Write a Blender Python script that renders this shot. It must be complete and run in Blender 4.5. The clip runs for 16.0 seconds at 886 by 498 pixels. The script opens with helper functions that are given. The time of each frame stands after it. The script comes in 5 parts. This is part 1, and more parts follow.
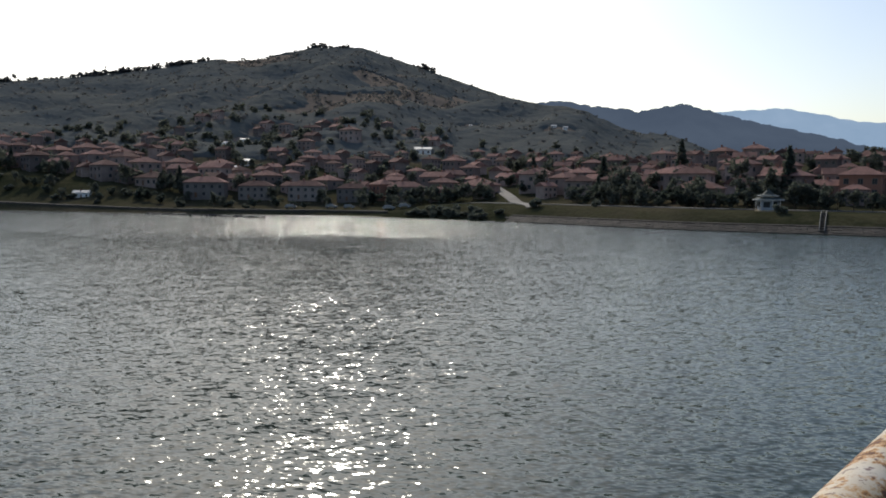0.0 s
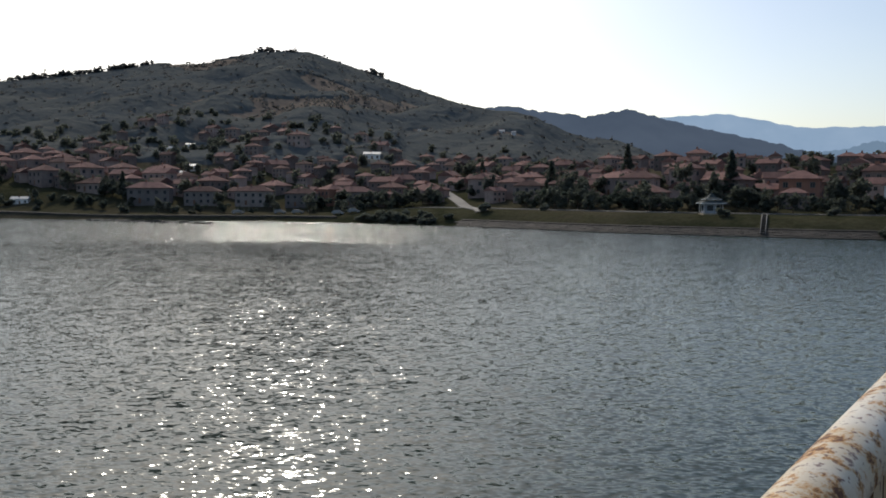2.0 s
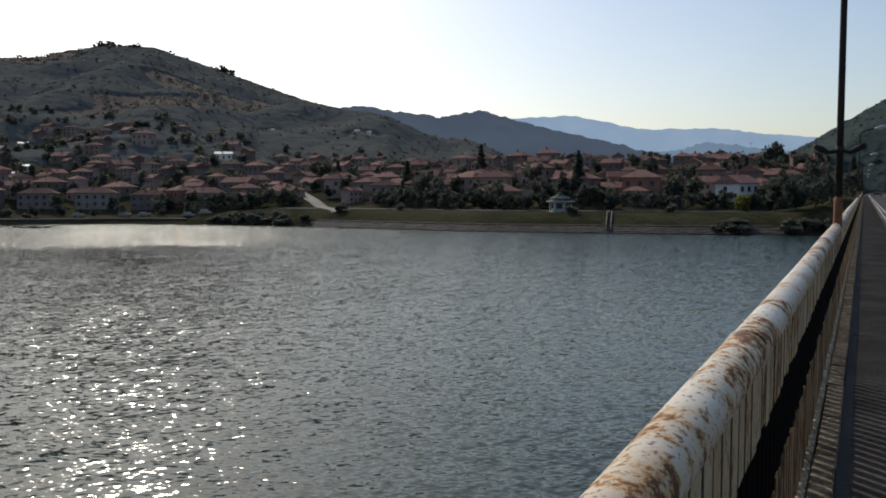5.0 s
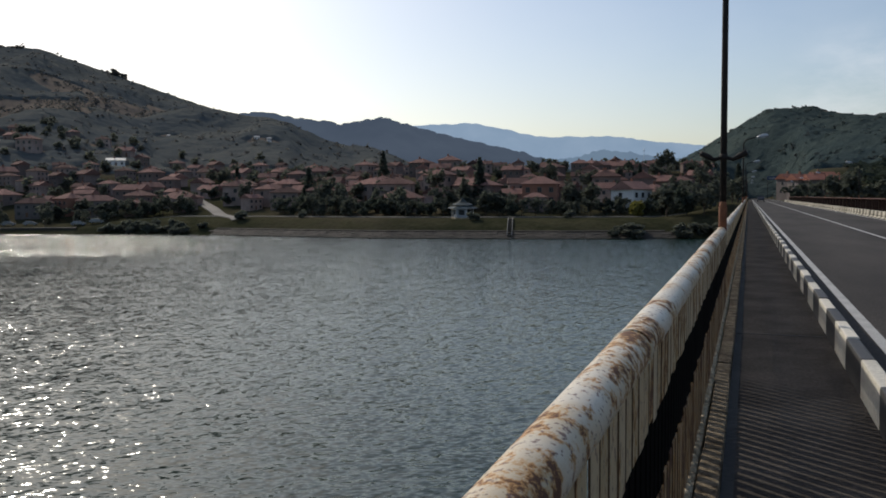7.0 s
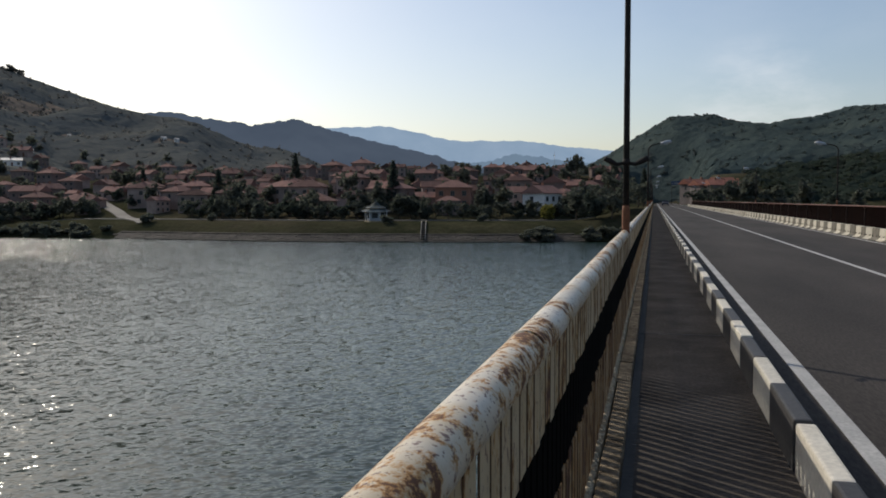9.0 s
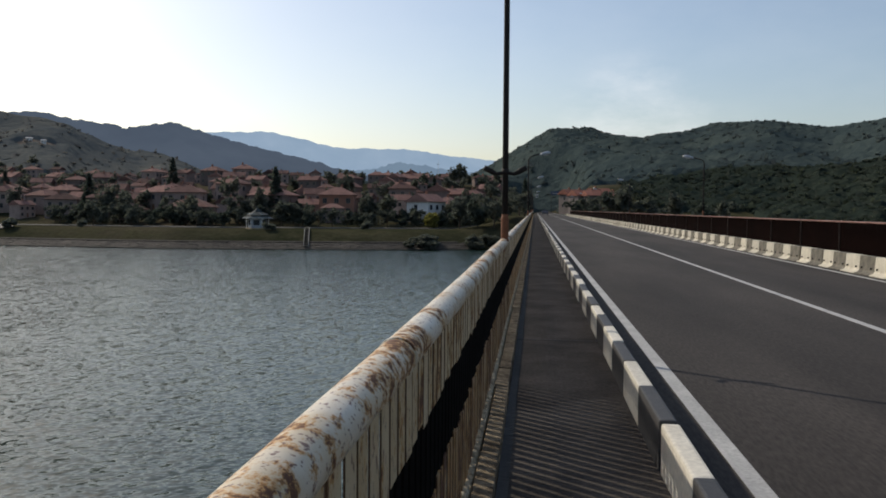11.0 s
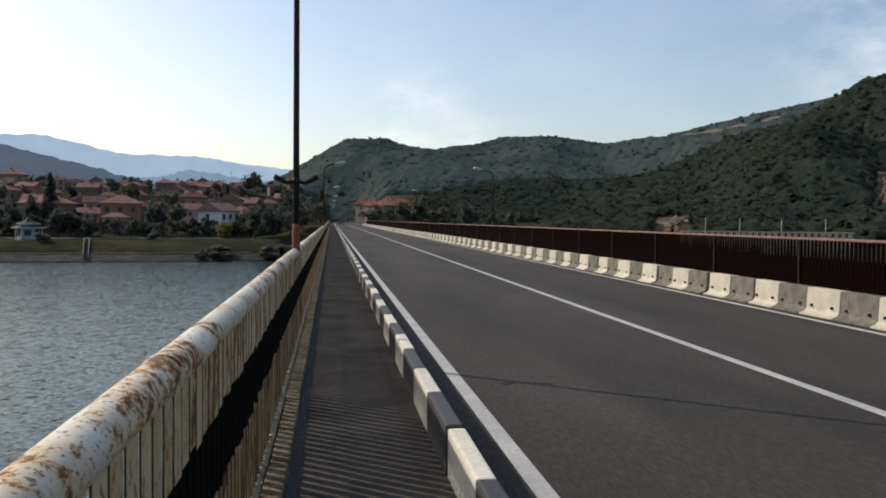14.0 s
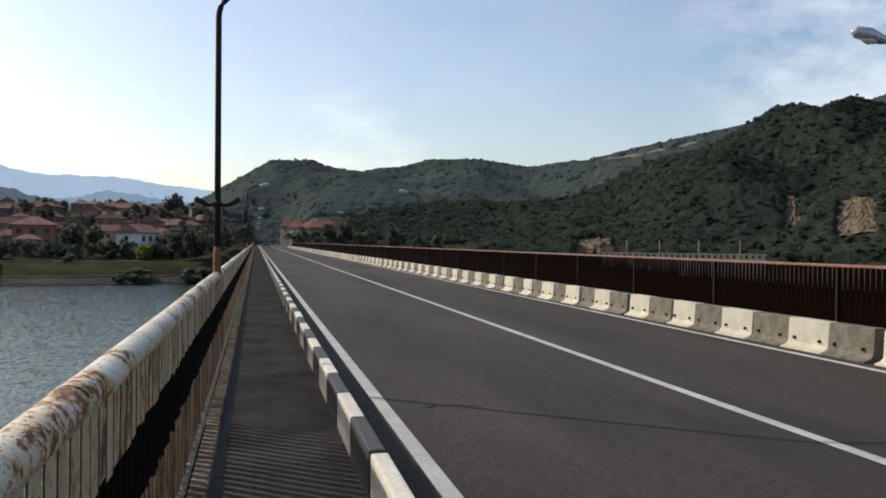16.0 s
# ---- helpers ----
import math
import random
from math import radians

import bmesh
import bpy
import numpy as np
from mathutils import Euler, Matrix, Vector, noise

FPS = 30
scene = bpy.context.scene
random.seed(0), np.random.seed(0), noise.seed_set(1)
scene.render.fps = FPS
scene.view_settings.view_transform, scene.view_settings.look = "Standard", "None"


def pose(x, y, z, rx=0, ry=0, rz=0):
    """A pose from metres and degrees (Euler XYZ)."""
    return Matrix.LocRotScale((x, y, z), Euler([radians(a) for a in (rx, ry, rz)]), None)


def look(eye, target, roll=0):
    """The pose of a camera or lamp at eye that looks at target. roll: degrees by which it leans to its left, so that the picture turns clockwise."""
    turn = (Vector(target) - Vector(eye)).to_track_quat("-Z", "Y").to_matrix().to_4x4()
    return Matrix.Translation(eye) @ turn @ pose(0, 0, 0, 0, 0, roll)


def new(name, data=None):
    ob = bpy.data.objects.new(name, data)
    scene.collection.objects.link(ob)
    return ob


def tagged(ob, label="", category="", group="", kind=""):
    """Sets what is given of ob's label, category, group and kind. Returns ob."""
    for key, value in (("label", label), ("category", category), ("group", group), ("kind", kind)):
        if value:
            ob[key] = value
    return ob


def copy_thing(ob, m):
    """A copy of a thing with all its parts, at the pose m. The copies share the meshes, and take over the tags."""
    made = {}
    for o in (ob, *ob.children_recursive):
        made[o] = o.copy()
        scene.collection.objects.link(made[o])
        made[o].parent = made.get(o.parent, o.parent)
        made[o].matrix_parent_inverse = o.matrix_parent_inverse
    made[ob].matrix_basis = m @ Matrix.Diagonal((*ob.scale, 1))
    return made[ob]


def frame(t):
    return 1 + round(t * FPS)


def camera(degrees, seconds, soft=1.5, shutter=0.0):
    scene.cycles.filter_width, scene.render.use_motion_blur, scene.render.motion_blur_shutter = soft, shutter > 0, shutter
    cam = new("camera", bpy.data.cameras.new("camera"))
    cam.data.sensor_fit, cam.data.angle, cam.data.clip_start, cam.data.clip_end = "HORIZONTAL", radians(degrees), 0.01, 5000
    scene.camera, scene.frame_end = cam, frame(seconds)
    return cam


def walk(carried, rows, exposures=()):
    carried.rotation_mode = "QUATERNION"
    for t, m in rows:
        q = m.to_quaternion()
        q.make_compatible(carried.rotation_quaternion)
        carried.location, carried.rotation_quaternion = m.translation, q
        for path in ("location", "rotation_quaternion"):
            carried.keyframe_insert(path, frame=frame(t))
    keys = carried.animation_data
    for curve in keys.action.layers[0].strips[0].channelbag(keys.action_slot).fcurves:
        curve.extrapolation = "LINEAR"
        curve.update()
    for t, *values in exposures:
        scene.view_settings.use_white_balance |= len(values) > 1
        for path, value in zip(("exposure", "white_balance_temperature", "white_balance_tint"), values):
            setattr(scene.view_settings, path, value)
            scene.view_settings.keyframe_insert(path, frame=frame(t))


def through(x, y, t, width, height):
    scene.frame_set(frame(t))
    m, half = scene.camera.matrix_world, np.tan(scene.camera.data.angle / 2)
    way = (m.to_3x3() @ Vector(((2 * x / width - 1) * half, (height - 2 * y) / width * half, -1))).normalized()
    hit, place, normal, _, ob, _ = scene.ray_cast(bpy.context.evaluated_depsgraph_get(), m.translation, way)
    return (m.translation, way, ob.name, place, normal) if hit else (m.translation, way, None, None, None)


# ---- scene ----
cam = camera(55.7, 16.0, 1.8)
PATH = [
    (0, (-0.11, 0.045, 1.612), (-1.386, 1.577, 1.463), 0.4),
    (0.5, (-0.118, 0.058, 1.608), (-1.385, 1.598, 1.455), 0.3),
    (1, (-0.128, 0.073, 1.602), (-1.38, 1.626, 1.454), 0.1),
    (1.5, (-0.136, 0.089, 1.597), (-1.366, 1.66, 1.453), 0.2),
    (2, (-0.135, 0.106, 1.591), (-1.318, 1.713, 1.454), 0.2),
    (2.5, (-0.129, 0.124, 1.583), (-1.257, 1.77, 1.445), -0.1),
    (3, (-0.133, 0.14, 1.579), (-1.205, 1.823, 1.438), 0.0),
    (3.5, (-0.137, 0.153, 1.573), (-1.174, 1.857, 1.439), 0.0),
    (4, (-0.135, 0.162, 1.571), (-1.123, 1.896, 1.437), -0.1),
    (6.5, (-0.122, 0.172, 1.565), (-0.865, 2.024, 1.439), -0.3),
    (7, (-0.108, 0.177, 1.564), (-0.791, 2.052, 1.442), -0.4),
    (7.5, (-0.1, 0.18, 1.564), (-0.749, 2.068, 1.435), -0.3),
    (8, (-0.098, 0.205, 1.559), (-0.688, 2.112, 1.438), -0.0),
    (8.5, (-0.082, 0.194, 1.562), (-0.618, 2.117, 1.444), -0.1),
    (11, (-0.033, 0.205, 1.559), (-0.249, 2.191, 1.463), 0.4),
    (11.5, (-0.026, 0.207, 1.559), (-0.142, 2.201, 1.464), 0.4),
    (12, (-0.015, 0.214, 1.558), (-0.055, 2.211, 1.462), 0.0),
    (12.5, (-0.001, 0.219, 1.557), (0.04, 2.217, 1.462), 0.1),
    (13, (0.003, 0.24, 1.552), (0.137, 2.233, 1.462), 0.3),
    (13.5, (0.014, 0.229, 1.556), (0.211, 2.218, 1.479), 0.4),
    (14, (0.025, 0.241, 1.557), (0.289, 2.222, 1.488), 0.5),
    (14.5, (0.031, 0.236, 1.558), (0.352, 2.209, 1.498), 0.5),
    (15, (0.037, 0.261, 1.562), (0.42, 2.224, 1.517), 0.8),
    (15.5, (0.039, 0.235, 1.564), (0.454, 2.191, 1.538), 0.8),
    (16, (0.046, 0.222, 1.568), (0.482, 2.174, 1.553), 0.5),
]
walk(cam, [(t, look(eye, target, roll)) for t, eye, target, roll in PATH], [(0, -0.18, 6400, 10), (3.5, -0.27, 6500, 10), (7, -0.36, 6550, 10), (11, -0.17, 6750, 10), (13, 0.06, 6800, 10), (16, 0.22, 6850, 10)])

# ---- world, sun, exposure ----
SUN_AZ, SUN_EL = 51.5, 35.0      # degrees left of the bridge's direction, and above the horizon
world = bpy.data.worlds.new("world")
scene.world = world
world.use_nodes = True
wn, wl = world.node_tree.nodes, world.node_tree.links
wn.clear()
sky = wn.new("ShaderNodeTexSky")
sky.sky_type, sky.sun_disc = "NISHITA", False
sky.sun_elevation, sky.sun_rotation = radians(SUN_EL), radians(-SUN_AZ)
sky.altitude, sky.air_density, sky.dust_density, sky.ozone_density = 300, 1.0, 2.2, 1.6
# thin fair-weather cloud
w_geo = wn.new("ShaderNodeTexCoord")
w_map = wn.new("ShaderNodeMapping")
w_map.inputs["Scale"].default_value = (3.2, 3.2, 7.0)
w_noise = wn.new("ShaderNodeTexNoise")
w_noise.inputs["Scale"].default_value, w_noise.inputs["Detail"].default_value = 1.6, 7
w_noise.inputs["Roughness"].default_value = 0.62
w_ramp = wn.new("ShaderNodeValToRGB")
w_ramp.color_ramp.elements[0].position, w_ramp.color_ramp.elements[1].position = 0.4, 0.66
w_ramp.color_ramp.elements[1].color = (0.4, 0.4, 0.4, 1)
w_mix = wn.new("ShaderNodeMixRGB")
w_mix.inputs[2].default_value = (8.5, 8.6, 9.0, 1)
w_bg = wn.new("ShaderNodeBackground")
w_bg.inputs["Strength"].default_value = 0.14
w_out = wn.new("ShaderNodeOutputWorld")
wl.new(w_geo.outputs["Generated"], w_map.inputs[0])
wl.new(w_map.outputs[0], w_noise.inputs["Vector"])
wl.new(w_noise.outputs["Fac"], w_ramp.inputs[0])


def sky_spot(azimuth, elevation, inner, outer):
    """1 towards a bearing of the sky, falling to 0 at an angle from it."""
    a, e = radians(azimuth), radians(elevation)
    dot = wn.new("ShaderNodeVectorMath")
    dot.operation = "DOT_PRODUCT"
    dot.inputs[1].default_value = (math.sin(a) * math.cos(e), math.cos(a) * math.cos(e), math.sin(e))
    wl.new(w_geo.outputs["Generated"], dot.inputs[0])
    fall = wn.new("ShaderNodeMapRange")
    fall.interpolation_type = "SMOOTHSTEP"
    fall.inputs["From Min"].default_value, fall.inputs["From Max"].default_value = math.cos(radians(outer)), math.cos(radians(inner))
    wl.new(dot.outputs["Value"], fall.inputs["Value"])
    return fall.outputs[0]


def sky_sum(a, b, op):
    n = wn.new("ShaderNodeMath")
    n.operation = op
    for sock, v in zip(n.inputs, (a, b)):
        if isinstance(v, (int, float)):
            sock.default_value = v
        else:
            wl.new(v, sock)
    return n.outputs[0]


# one bank low over the valley's end, one high over the wooded hill, thin veils elsewhere
w_where = sky_sum(sky_spot(6.5, 5.0, 1.0, 6.0), sky_spot(40.0, 13.0, 2.0, 13.0), "ADD")
w_where = sky_sum(w_where, 0.12, "ADD")
wl.new(sky_sum(w_ramp.outputs[0], w_where, "MULTIPLY"), w_mix.inputs[0])
wl.new(sky.outputs[0], w_mix.inputs[1])
wl.new(w_mix.outputs[0], w_bg.inputs[0])
wl.new(w_bg.outputs[0], w_out.inputs[0])

sun_dir = Vector((-math.sin(radians(SUN_AZ)) * math.cos(radians(SUN_EL)), math.cos(radians(SUN_AZ)) * math.cos(radians(SUN_EL)), math.sin(radians(SUN_EL))))
sun = new("sun", bpy.data.lights.new("sun", "SUN"))
sun.data.energy, sun.data.angle, sun.data.color = 3.1, radians(0.6), (1.0, 0.93, 0.82)
sun.matrix_world = look((-300, 250, 300), Vector((-300, 250, 300)) - sun_dir)
scene.view_settings.exposure = 0.0

rng = np.random.default_rng(7)
rnd = random.Random(11)


# ---- materials ----
def nodes_of(name):
    m = bpy.data.materials.new(name)
    m.use_nodes = True
    nt = m.node_tree
    return m, nt, nt.nodes["Principled BSDF"]


def noise_node(nt, scale, detail=4, rough=0.55, stretch=None):
    co = nt.nodes.new("ShaderNodeTexCoord")
    n = nt.nodes.new("ShaderNodeTexNoise")
    n.inputs["Scale"].default_value, n.inputs["Detail"].default_value, n.inputs["Roughness"].default_value = scale, detail, rough
    if stretch:
        mp = nt.nodes.new("ShaderNodeMapping")
        mp.inputs["Scale"].default_value = stretch
        nt.links.new(co.outputs["Object"], mp.inputs[0])
        nt.links.new(mp.outputs[0], n.inputs["Vector"])
    else:
        nt.links.new(co.outputs["Object"], n.inputs["Vector"])
    return n


def ramp_node(nt, src, lo, hi, c0=(0, 0, 0), c1=(1, 1, 1)):
    r = nt.nodes.new("ShaderNodeValToRGB")
    r.color_ramp.elements[0].position, r.color_ramp.elements[1].position = lo, hi
    r.color_ramp.elements[0].color, r.color_ramp.elements[1].color = (*c0, 1), (*c1, 1)
    nt.links.new(src, r.inputs[0])
    return r


def mix_node(nt, fac, a, b, blend="MIX"):
    m = nt.nodes.new("ShaderNodeMixRGB")
    m.blend_type = blend
    for sock, v in zip(m.inputs, (fac, a, b)):
        if isinstance(v, (int, float)):
            sock.default_value = v
        elif isinstance(v, tuple):
            sock.default_value = (*v, 1)
        else:
            nt.links.new(v, sock)
    return m


def bump_node(nt, bs, height, strength, dist):
    b = nt.nodes.new("ShaderNodeBump")
    b.inputs["Strength"].default_value, b.inputs["Distance"].default_value = strength, dist
    nt.links.new(height, b.inputs["Height"])
    nt.links.new(b.outputs[0], bs.inputs["Normal"])
    return b


def surface(name, c0, c1, big=0.4, fine=12.0, rough=0.85, bump=0.25, dist=0.01, metal=0.0, speck=0.25, vary=0.0, stretch=None, spec=0.4):
    """Two-scale surface: broad patches of c0 and c1, fine grain over them, and relief."""
    m, nt, bs = nodes_of(name)
    n1 = noise_node(nt, big, 5, 0.6, stretch)
    n2 = noise_node(nt, fine, 6, 0.65, stretch)
    col = mix_node(nt, ramp_node(nt, n1.outputs["Fac"], 0.32, 0.7).outputs[0], c0, c1)
    g = ramp_node(nt, n2.outputs["Fac"], 0.25, 0.75, (1 - speck,) * 3, (1 + speck,) * 3)
    out = mix_node(nt, 1.0, col.outputs[0], g.outputs[0], "MULTIPLY")
    if vary:
        oi = nt.nodes.new("ShaderNodeObjectInfo")
        v = ramp_node(nt, oi.outputs["Random"], 0.0, 1.0, (1 - vary, 1 - vary, 1 - vary), (1 + vary, 1 + vary * 0.85, 1 + vary * 0.7))
        out = mix_node(nt, 1.0, out.outputs[0], v.outputs[0], "MULTIPLY")
    nt.links.new(out.outputs[0], bs.inputs["Base Color"])
    bs.inputs["Roughness"].default_value, bs.inputs["Metallic"].default_value = rough, metal
    bs.inputs["Specular IOR Level"].default_value = spec
    bump_node(nt, bs, n2.outputs["Fac"], bump, dist)
    return m


def island_leaves(name, c0, c1, rough=0.8, through=0.45):
    m, nt, bs = nodes_of(name)
    geo = nt.nodes.new("ShaderNodeNewGeometry")
    r = ramp_node(nt, geo.outputs["Random Per Island"], 0.0, 1.0, c0, c1)
    n = noise_node(nt, 0.02, 4)
    patch = ramp_node(nt, n.outputs["Fac"], 0.35, 0.65, (0.82, 0.84, 0.85), (1.14, 1.11, 1.08))
    out = mix_node(nt, 1.0, r.outputs[0], patch.outputs[0], "MULTIPLY")
    nt.links.new(out.outputs[0], bs.inputs["Base Color"])
    bs.inputs["Roughness"].default_value = rough
    n2 = noise_node(nt, 1.6, 4, 0.7)
    bump_node(nt, bs, n2.outputs["Fac"], 0.2, 0.3)
    bs.inputs["Specular IOR Level"].default_value = 0.05
    tr = nt.nodes.new("ShaderNodeBsdfTranslucent")
    warm = mix_node(nt, 1.0, out.outputs[0], (1.08, 1.1, 1.0), "MULTIPLY")
    nt.links.new(warm.outputs[0], tr.inputs["Color"])
    both = nt.nodes.new("ShaderNodeMixShader")
    both.inputs[0].default_value = through
    nt.links.new(bs.outputs[0], both.inputs[1])
    nt.links.new(tr.outputs[0], both.inputs[2])
    nt.links.new(both.outputs[0], nt.nodes["Material Output"].inputs["Surface"])
    return m


def painted_rust(name, paint0, paint1, rust_lo=0.55, rust_hi=0.62, stretch=(1, 1, 1), scale=3.0):
    """Old gloss paint with stains, chips and rust showing through."""
    m, nt, bs = nodes_of(name)
    base = noise_node(nt, 1.7, 5, 0.6)
    patch = noise_node(nt, scale * 0.5, 2, 0.5, stretch)
    fine = noise_node(nt, scale * 2.6, 8, 0.72, stretch)
    spots = noise_node(nt, scale * 7, 4, 0.6, stretch)
    oi = nt.nodes.new("ShaderNodeObjectInfo")
    for n in (base, patch, fine, spots):      # each piece wears in its own way
        src = n.inputs["Vector"].links[0].from_socket
        add = nt.nodes.new("ShaderNodeVectorMath")
        mul = nt.nodes.new("ShaderNodeVectorMath")
        mul.operation, mul.inputs[1].default_value = "SCALE", (0, 0, 0)
        mul.inputs["Scale"].default_value = 40.0
        comb = nt.nodes.new("ShaderNodeCombineXYZ")
        for k in range(3):
            nt.links.new(oi.outputs["Random"], comb.inputs[k])
        nt.links.new(comb.outputs[0], mul.inputs[0])
        nt.links.new(src, add.inputs[0])
        nt.links.new(mul.outputs[0], add.inputs[1])
        nt.links.new(add.outputs[0], n.inputs["Vector"])
    chips = mix_node(nt, 0.42, fine.outputs["Fac"], patch.outputs["Fac"])
    c = mix_node(nt, ramp_node(nt, base.outputs["Fac"], 0.35, 0.65).outputs[0], paint0, paint1)
    dirt = ramp_node(nt, patch.outputs["Fac"], 0.42, 0.7)
    c = mix_node(nt, dirt.outputs[0], c.outputs[0], (0.5, 0.38, 0.2))
    stain = ramp_node(nt, chips.outputs[0], rust_lo - 0.012, rust_lo + 0.03)
    c = mix_node(nt, stain.outputs[0], c.outputs[0], (0.44, 0.22, 0.06))
    rusty = ramp_node(nt, chips.outputs[0], rust_hi - 0.01, rust_hi + 0.012)
    c = mix_node(nt, rusty.outputs[0], c.outputs[0], (0.11, 0.043, 0.018))
    sp = ramp_node(nt, spots.outputs["Fac"], 0.58, 0.62)
    c = mix_node(nt, sp.outputs[0], c.outputs[0], (0.13, 0.05, 0.02))
    nt.links.new(c.outputs[0], bs.inputs["Base Color"])
    rr = ramp_node(nt, stain.outputs[0], 0, 1, (0.38,) * 3, (0.85,) * 3)
    nt.links.new(rr.outputs[0], bs.inputs["Roughness"])
    bump_node(nt, bs, chips.outputs[0], 0.35, 0.006)
    return m


M_ASPHALT = surface("asphalt", (0.029, 0.0255, 0.0225), (0.063, 0.0545, 0.0475), 0.5, 38, 0.85, 0.5, 0.006, speck=0.5, stretch=(1, 0.2, 1), spec=0.15)
M_WALK = surface("worn_walkway_asphalt", (0.045, 0.038, 0.032), (0.112, 0.096, 0.08), 1.2, 30, 0.95, 0.5, 0.006, speck=0.45, spec=0.08)
M_CONC = surface("old_concrete", (0.34, 0.26, 0.165), (0.54, 0.45, 0.31), 3.0, 26, 0.95, 0.9, 0.02, speck=0.5, spec=0.1)
# Cracked, dirty beam; its colour is also darkened for the railing's shade.
M_BEAM = surface("crumbling_dirty_shaded_concrete", (0.075, 0.056, 0.036), (0.3, 0.24, 0.16), 7.0, 24, 0.95, 1.0, 0.025, speck=0.7, spec=0.1)
M_CONC_DARK = surface("dirt_and_shade_concrete", (0.05, 0.047, 0.042), (0.085, 0.08, 0.07), 1.0, 20, 0.9, 0.6, 0.01, speck=0.35)
M_DECK = surface("deck_concrete", (0.2, 0.19, 0.17), (0.3, 0.28, 0.25), 0.5, 9, 0.9, 0.4, 0.01)
M_WHITE = surface("worn_white_paint", (0.56, 0.52, 0.43), (0.72, 0.68, 0.58), 2.0, 26, 0.7, 0.4, 0.006, speck=0.2, vary=0.08)
M_BLACK = surface("worn_black_paint", (0.035, 0.035, 0.036), (0.06, 0.058, 0.056), 2.0, 26, 0.6, 0.4, 0.006, speck=0.3, vary=0.1)
M_LINE = surface("road_marking_paint", (0.33, 0.325, 0.31), (0.5, 0.49, 0.46), 1.5, 30, 0.7, 0.3, 0.003, speck=0.3)
M_BAR_W = surface("whitewashed_concrete", (0.42, 0.39, 0.31), (0.56, 0.52, 0.42), 2.5, 24, 0.85, 0.5, 0.008, speck=0.16, vary=0.08)
M_BAR_G = surface("grey_weathered_concrete", (0.085, 0.078, 0.06), (0.19, 0.172, 0.135), 4.5, 24, 0.9, 0.6, 0.008, speck=0.3, vary=0.1)
M_HOLE = surface("hole_shade", (0.015, 0.014, 0.013), (0.03, 0.027, 0.025), 3, 20)
M_PIPE = painted_rust("rusty_white_pipe_paint", (0.54, 0.47, 0.35), (0.72, 0.66, 0.55), 0.523, 0.56, (1, 0.8, 1), 9.5)
M_SLAT = painted_rust("rusty_cream_slat_paint", (0.5, 0.37, 0.2), (0.64, 0.52, 0.34), 0.53, 0.566, (1, 1, 0.5), 7.0)
M_SLAT_RUST = painted_rust("heavily_rusted_slat_paint", (0.56, 0.4, 0.2), (0.36, 0.17, 0.065), 0.485, 0.53, (1, 1, 0.4), 7.0)
M_BAND = surface("black_slat_middle", (0.004, 0.0035, 0.003), (0.009, 0.007, 0.006), 2, 20, 1.0, 0.1, 0.002, spec=0.03)
# Rusty slat edges, coloured dark to draw the shaded gaps between slats.
M_EDGE = surface("rusty_gap_shade_edge", (0.07, 0.042, 0.024), (0.12, 0.07, 0.04), 3, 24, 0.95, 0.3, 0.003, spec=0.1)
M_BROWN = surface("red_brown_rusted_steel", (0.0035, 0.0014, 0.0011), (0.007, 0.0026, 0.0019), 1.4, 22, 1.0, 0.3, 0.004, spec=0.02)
M_TOPRAIL = surface("faded_red_rail_paint", (0.17, 0.075, 0.055), (0.25, 0.13, 0.1), 1.5, 16, 0.5, 0.2, 0.003)
M_POLE = surface("dark_pole_steel", (0.015, 0.012, 0.011), (0.034, 0.025, 0.021), 1.5, 20, 0.7, 0.3, 0.004, spec=0.2)
M_POLE_RUST = surface("orange_rusted_steel", (0.15, 0.055, 0.025), (0.24, 0.09, 0.04), 2.5, 20, 0.8, 0.5, 0.006)
M_LAMP = surface("grey_lamp_housing", (0.4, 0.41, 0.42), (0.5, 0.51, 0.52), 3, 20, 0.4, 0.1, 0.002, metal=0.4)
M_LENS = surface("clouded_lamp_lens", (0.55, 0.56, 0.55), (0.65, 0.66, 0.65), 3, 20, 0.25, 0.1, 0.002)
M_ROOF = surface("terracotta_roof_tiles", (0.15, 0.092, 0.08), (0.23, 0.138, 0.12), 0.5, 3.0, 0.95, 0.5, 0.05, speck=0.3, vary=0.5, spec=0.05)
M_ROOF_RED = surface("bright_red_roof_tiles", (0.22, 0.1, 0.075), (0.3, 0.14, 0.105), 0.5, 3.0, 0.9, 0.5, 0.05, speck=0.3, vary=0.3, spec=0.05)
M_ROOF_PALE = surface("pale_sheet_roof", (0.36, 0.36, 0.35), (0.48, 0.48, 0.47), 0.5, 4, 0.5, 0.2, 0.02, metal=0.3, vary=0.15)
M_WALL = surface("plaster_wall", (0.2, 0.158, 0.145), (0.31, 0.252, 0.23), 0.3, 4, 0.95, 0.3, 0.02, vary=0.5, spec=0.1)
M_WALL_P = surface("pale_grey_plaster_wall", (0.19, 0.165, 0.155), (0.27, 0.24, 0.225), 0.3, 4, 0.95, 0.3, 0.02, vary=0.35, spec=0.1)
M_WALL_W = surface("white_plaster_wall", (0.66, 0.65, 0.62), (0.78, 0.77, 0.74), 0.3, 4, 0.9, 0.3, 0.02, vary=0.08)
M_WALL_O = surface("orange_plaster_wall", (0.25, 0.125, 0.085), (0.31, 0.16, 0.11), 0.3, 4, 0.9, 0.3, 0.02)
M_BRICK = surface("chimney_brick", (0.25, 0.12, 0.08), (0.34, 0.18, 0.12), 1.2, 9, 0.9, 0.4, 0.02, vary=0.2)
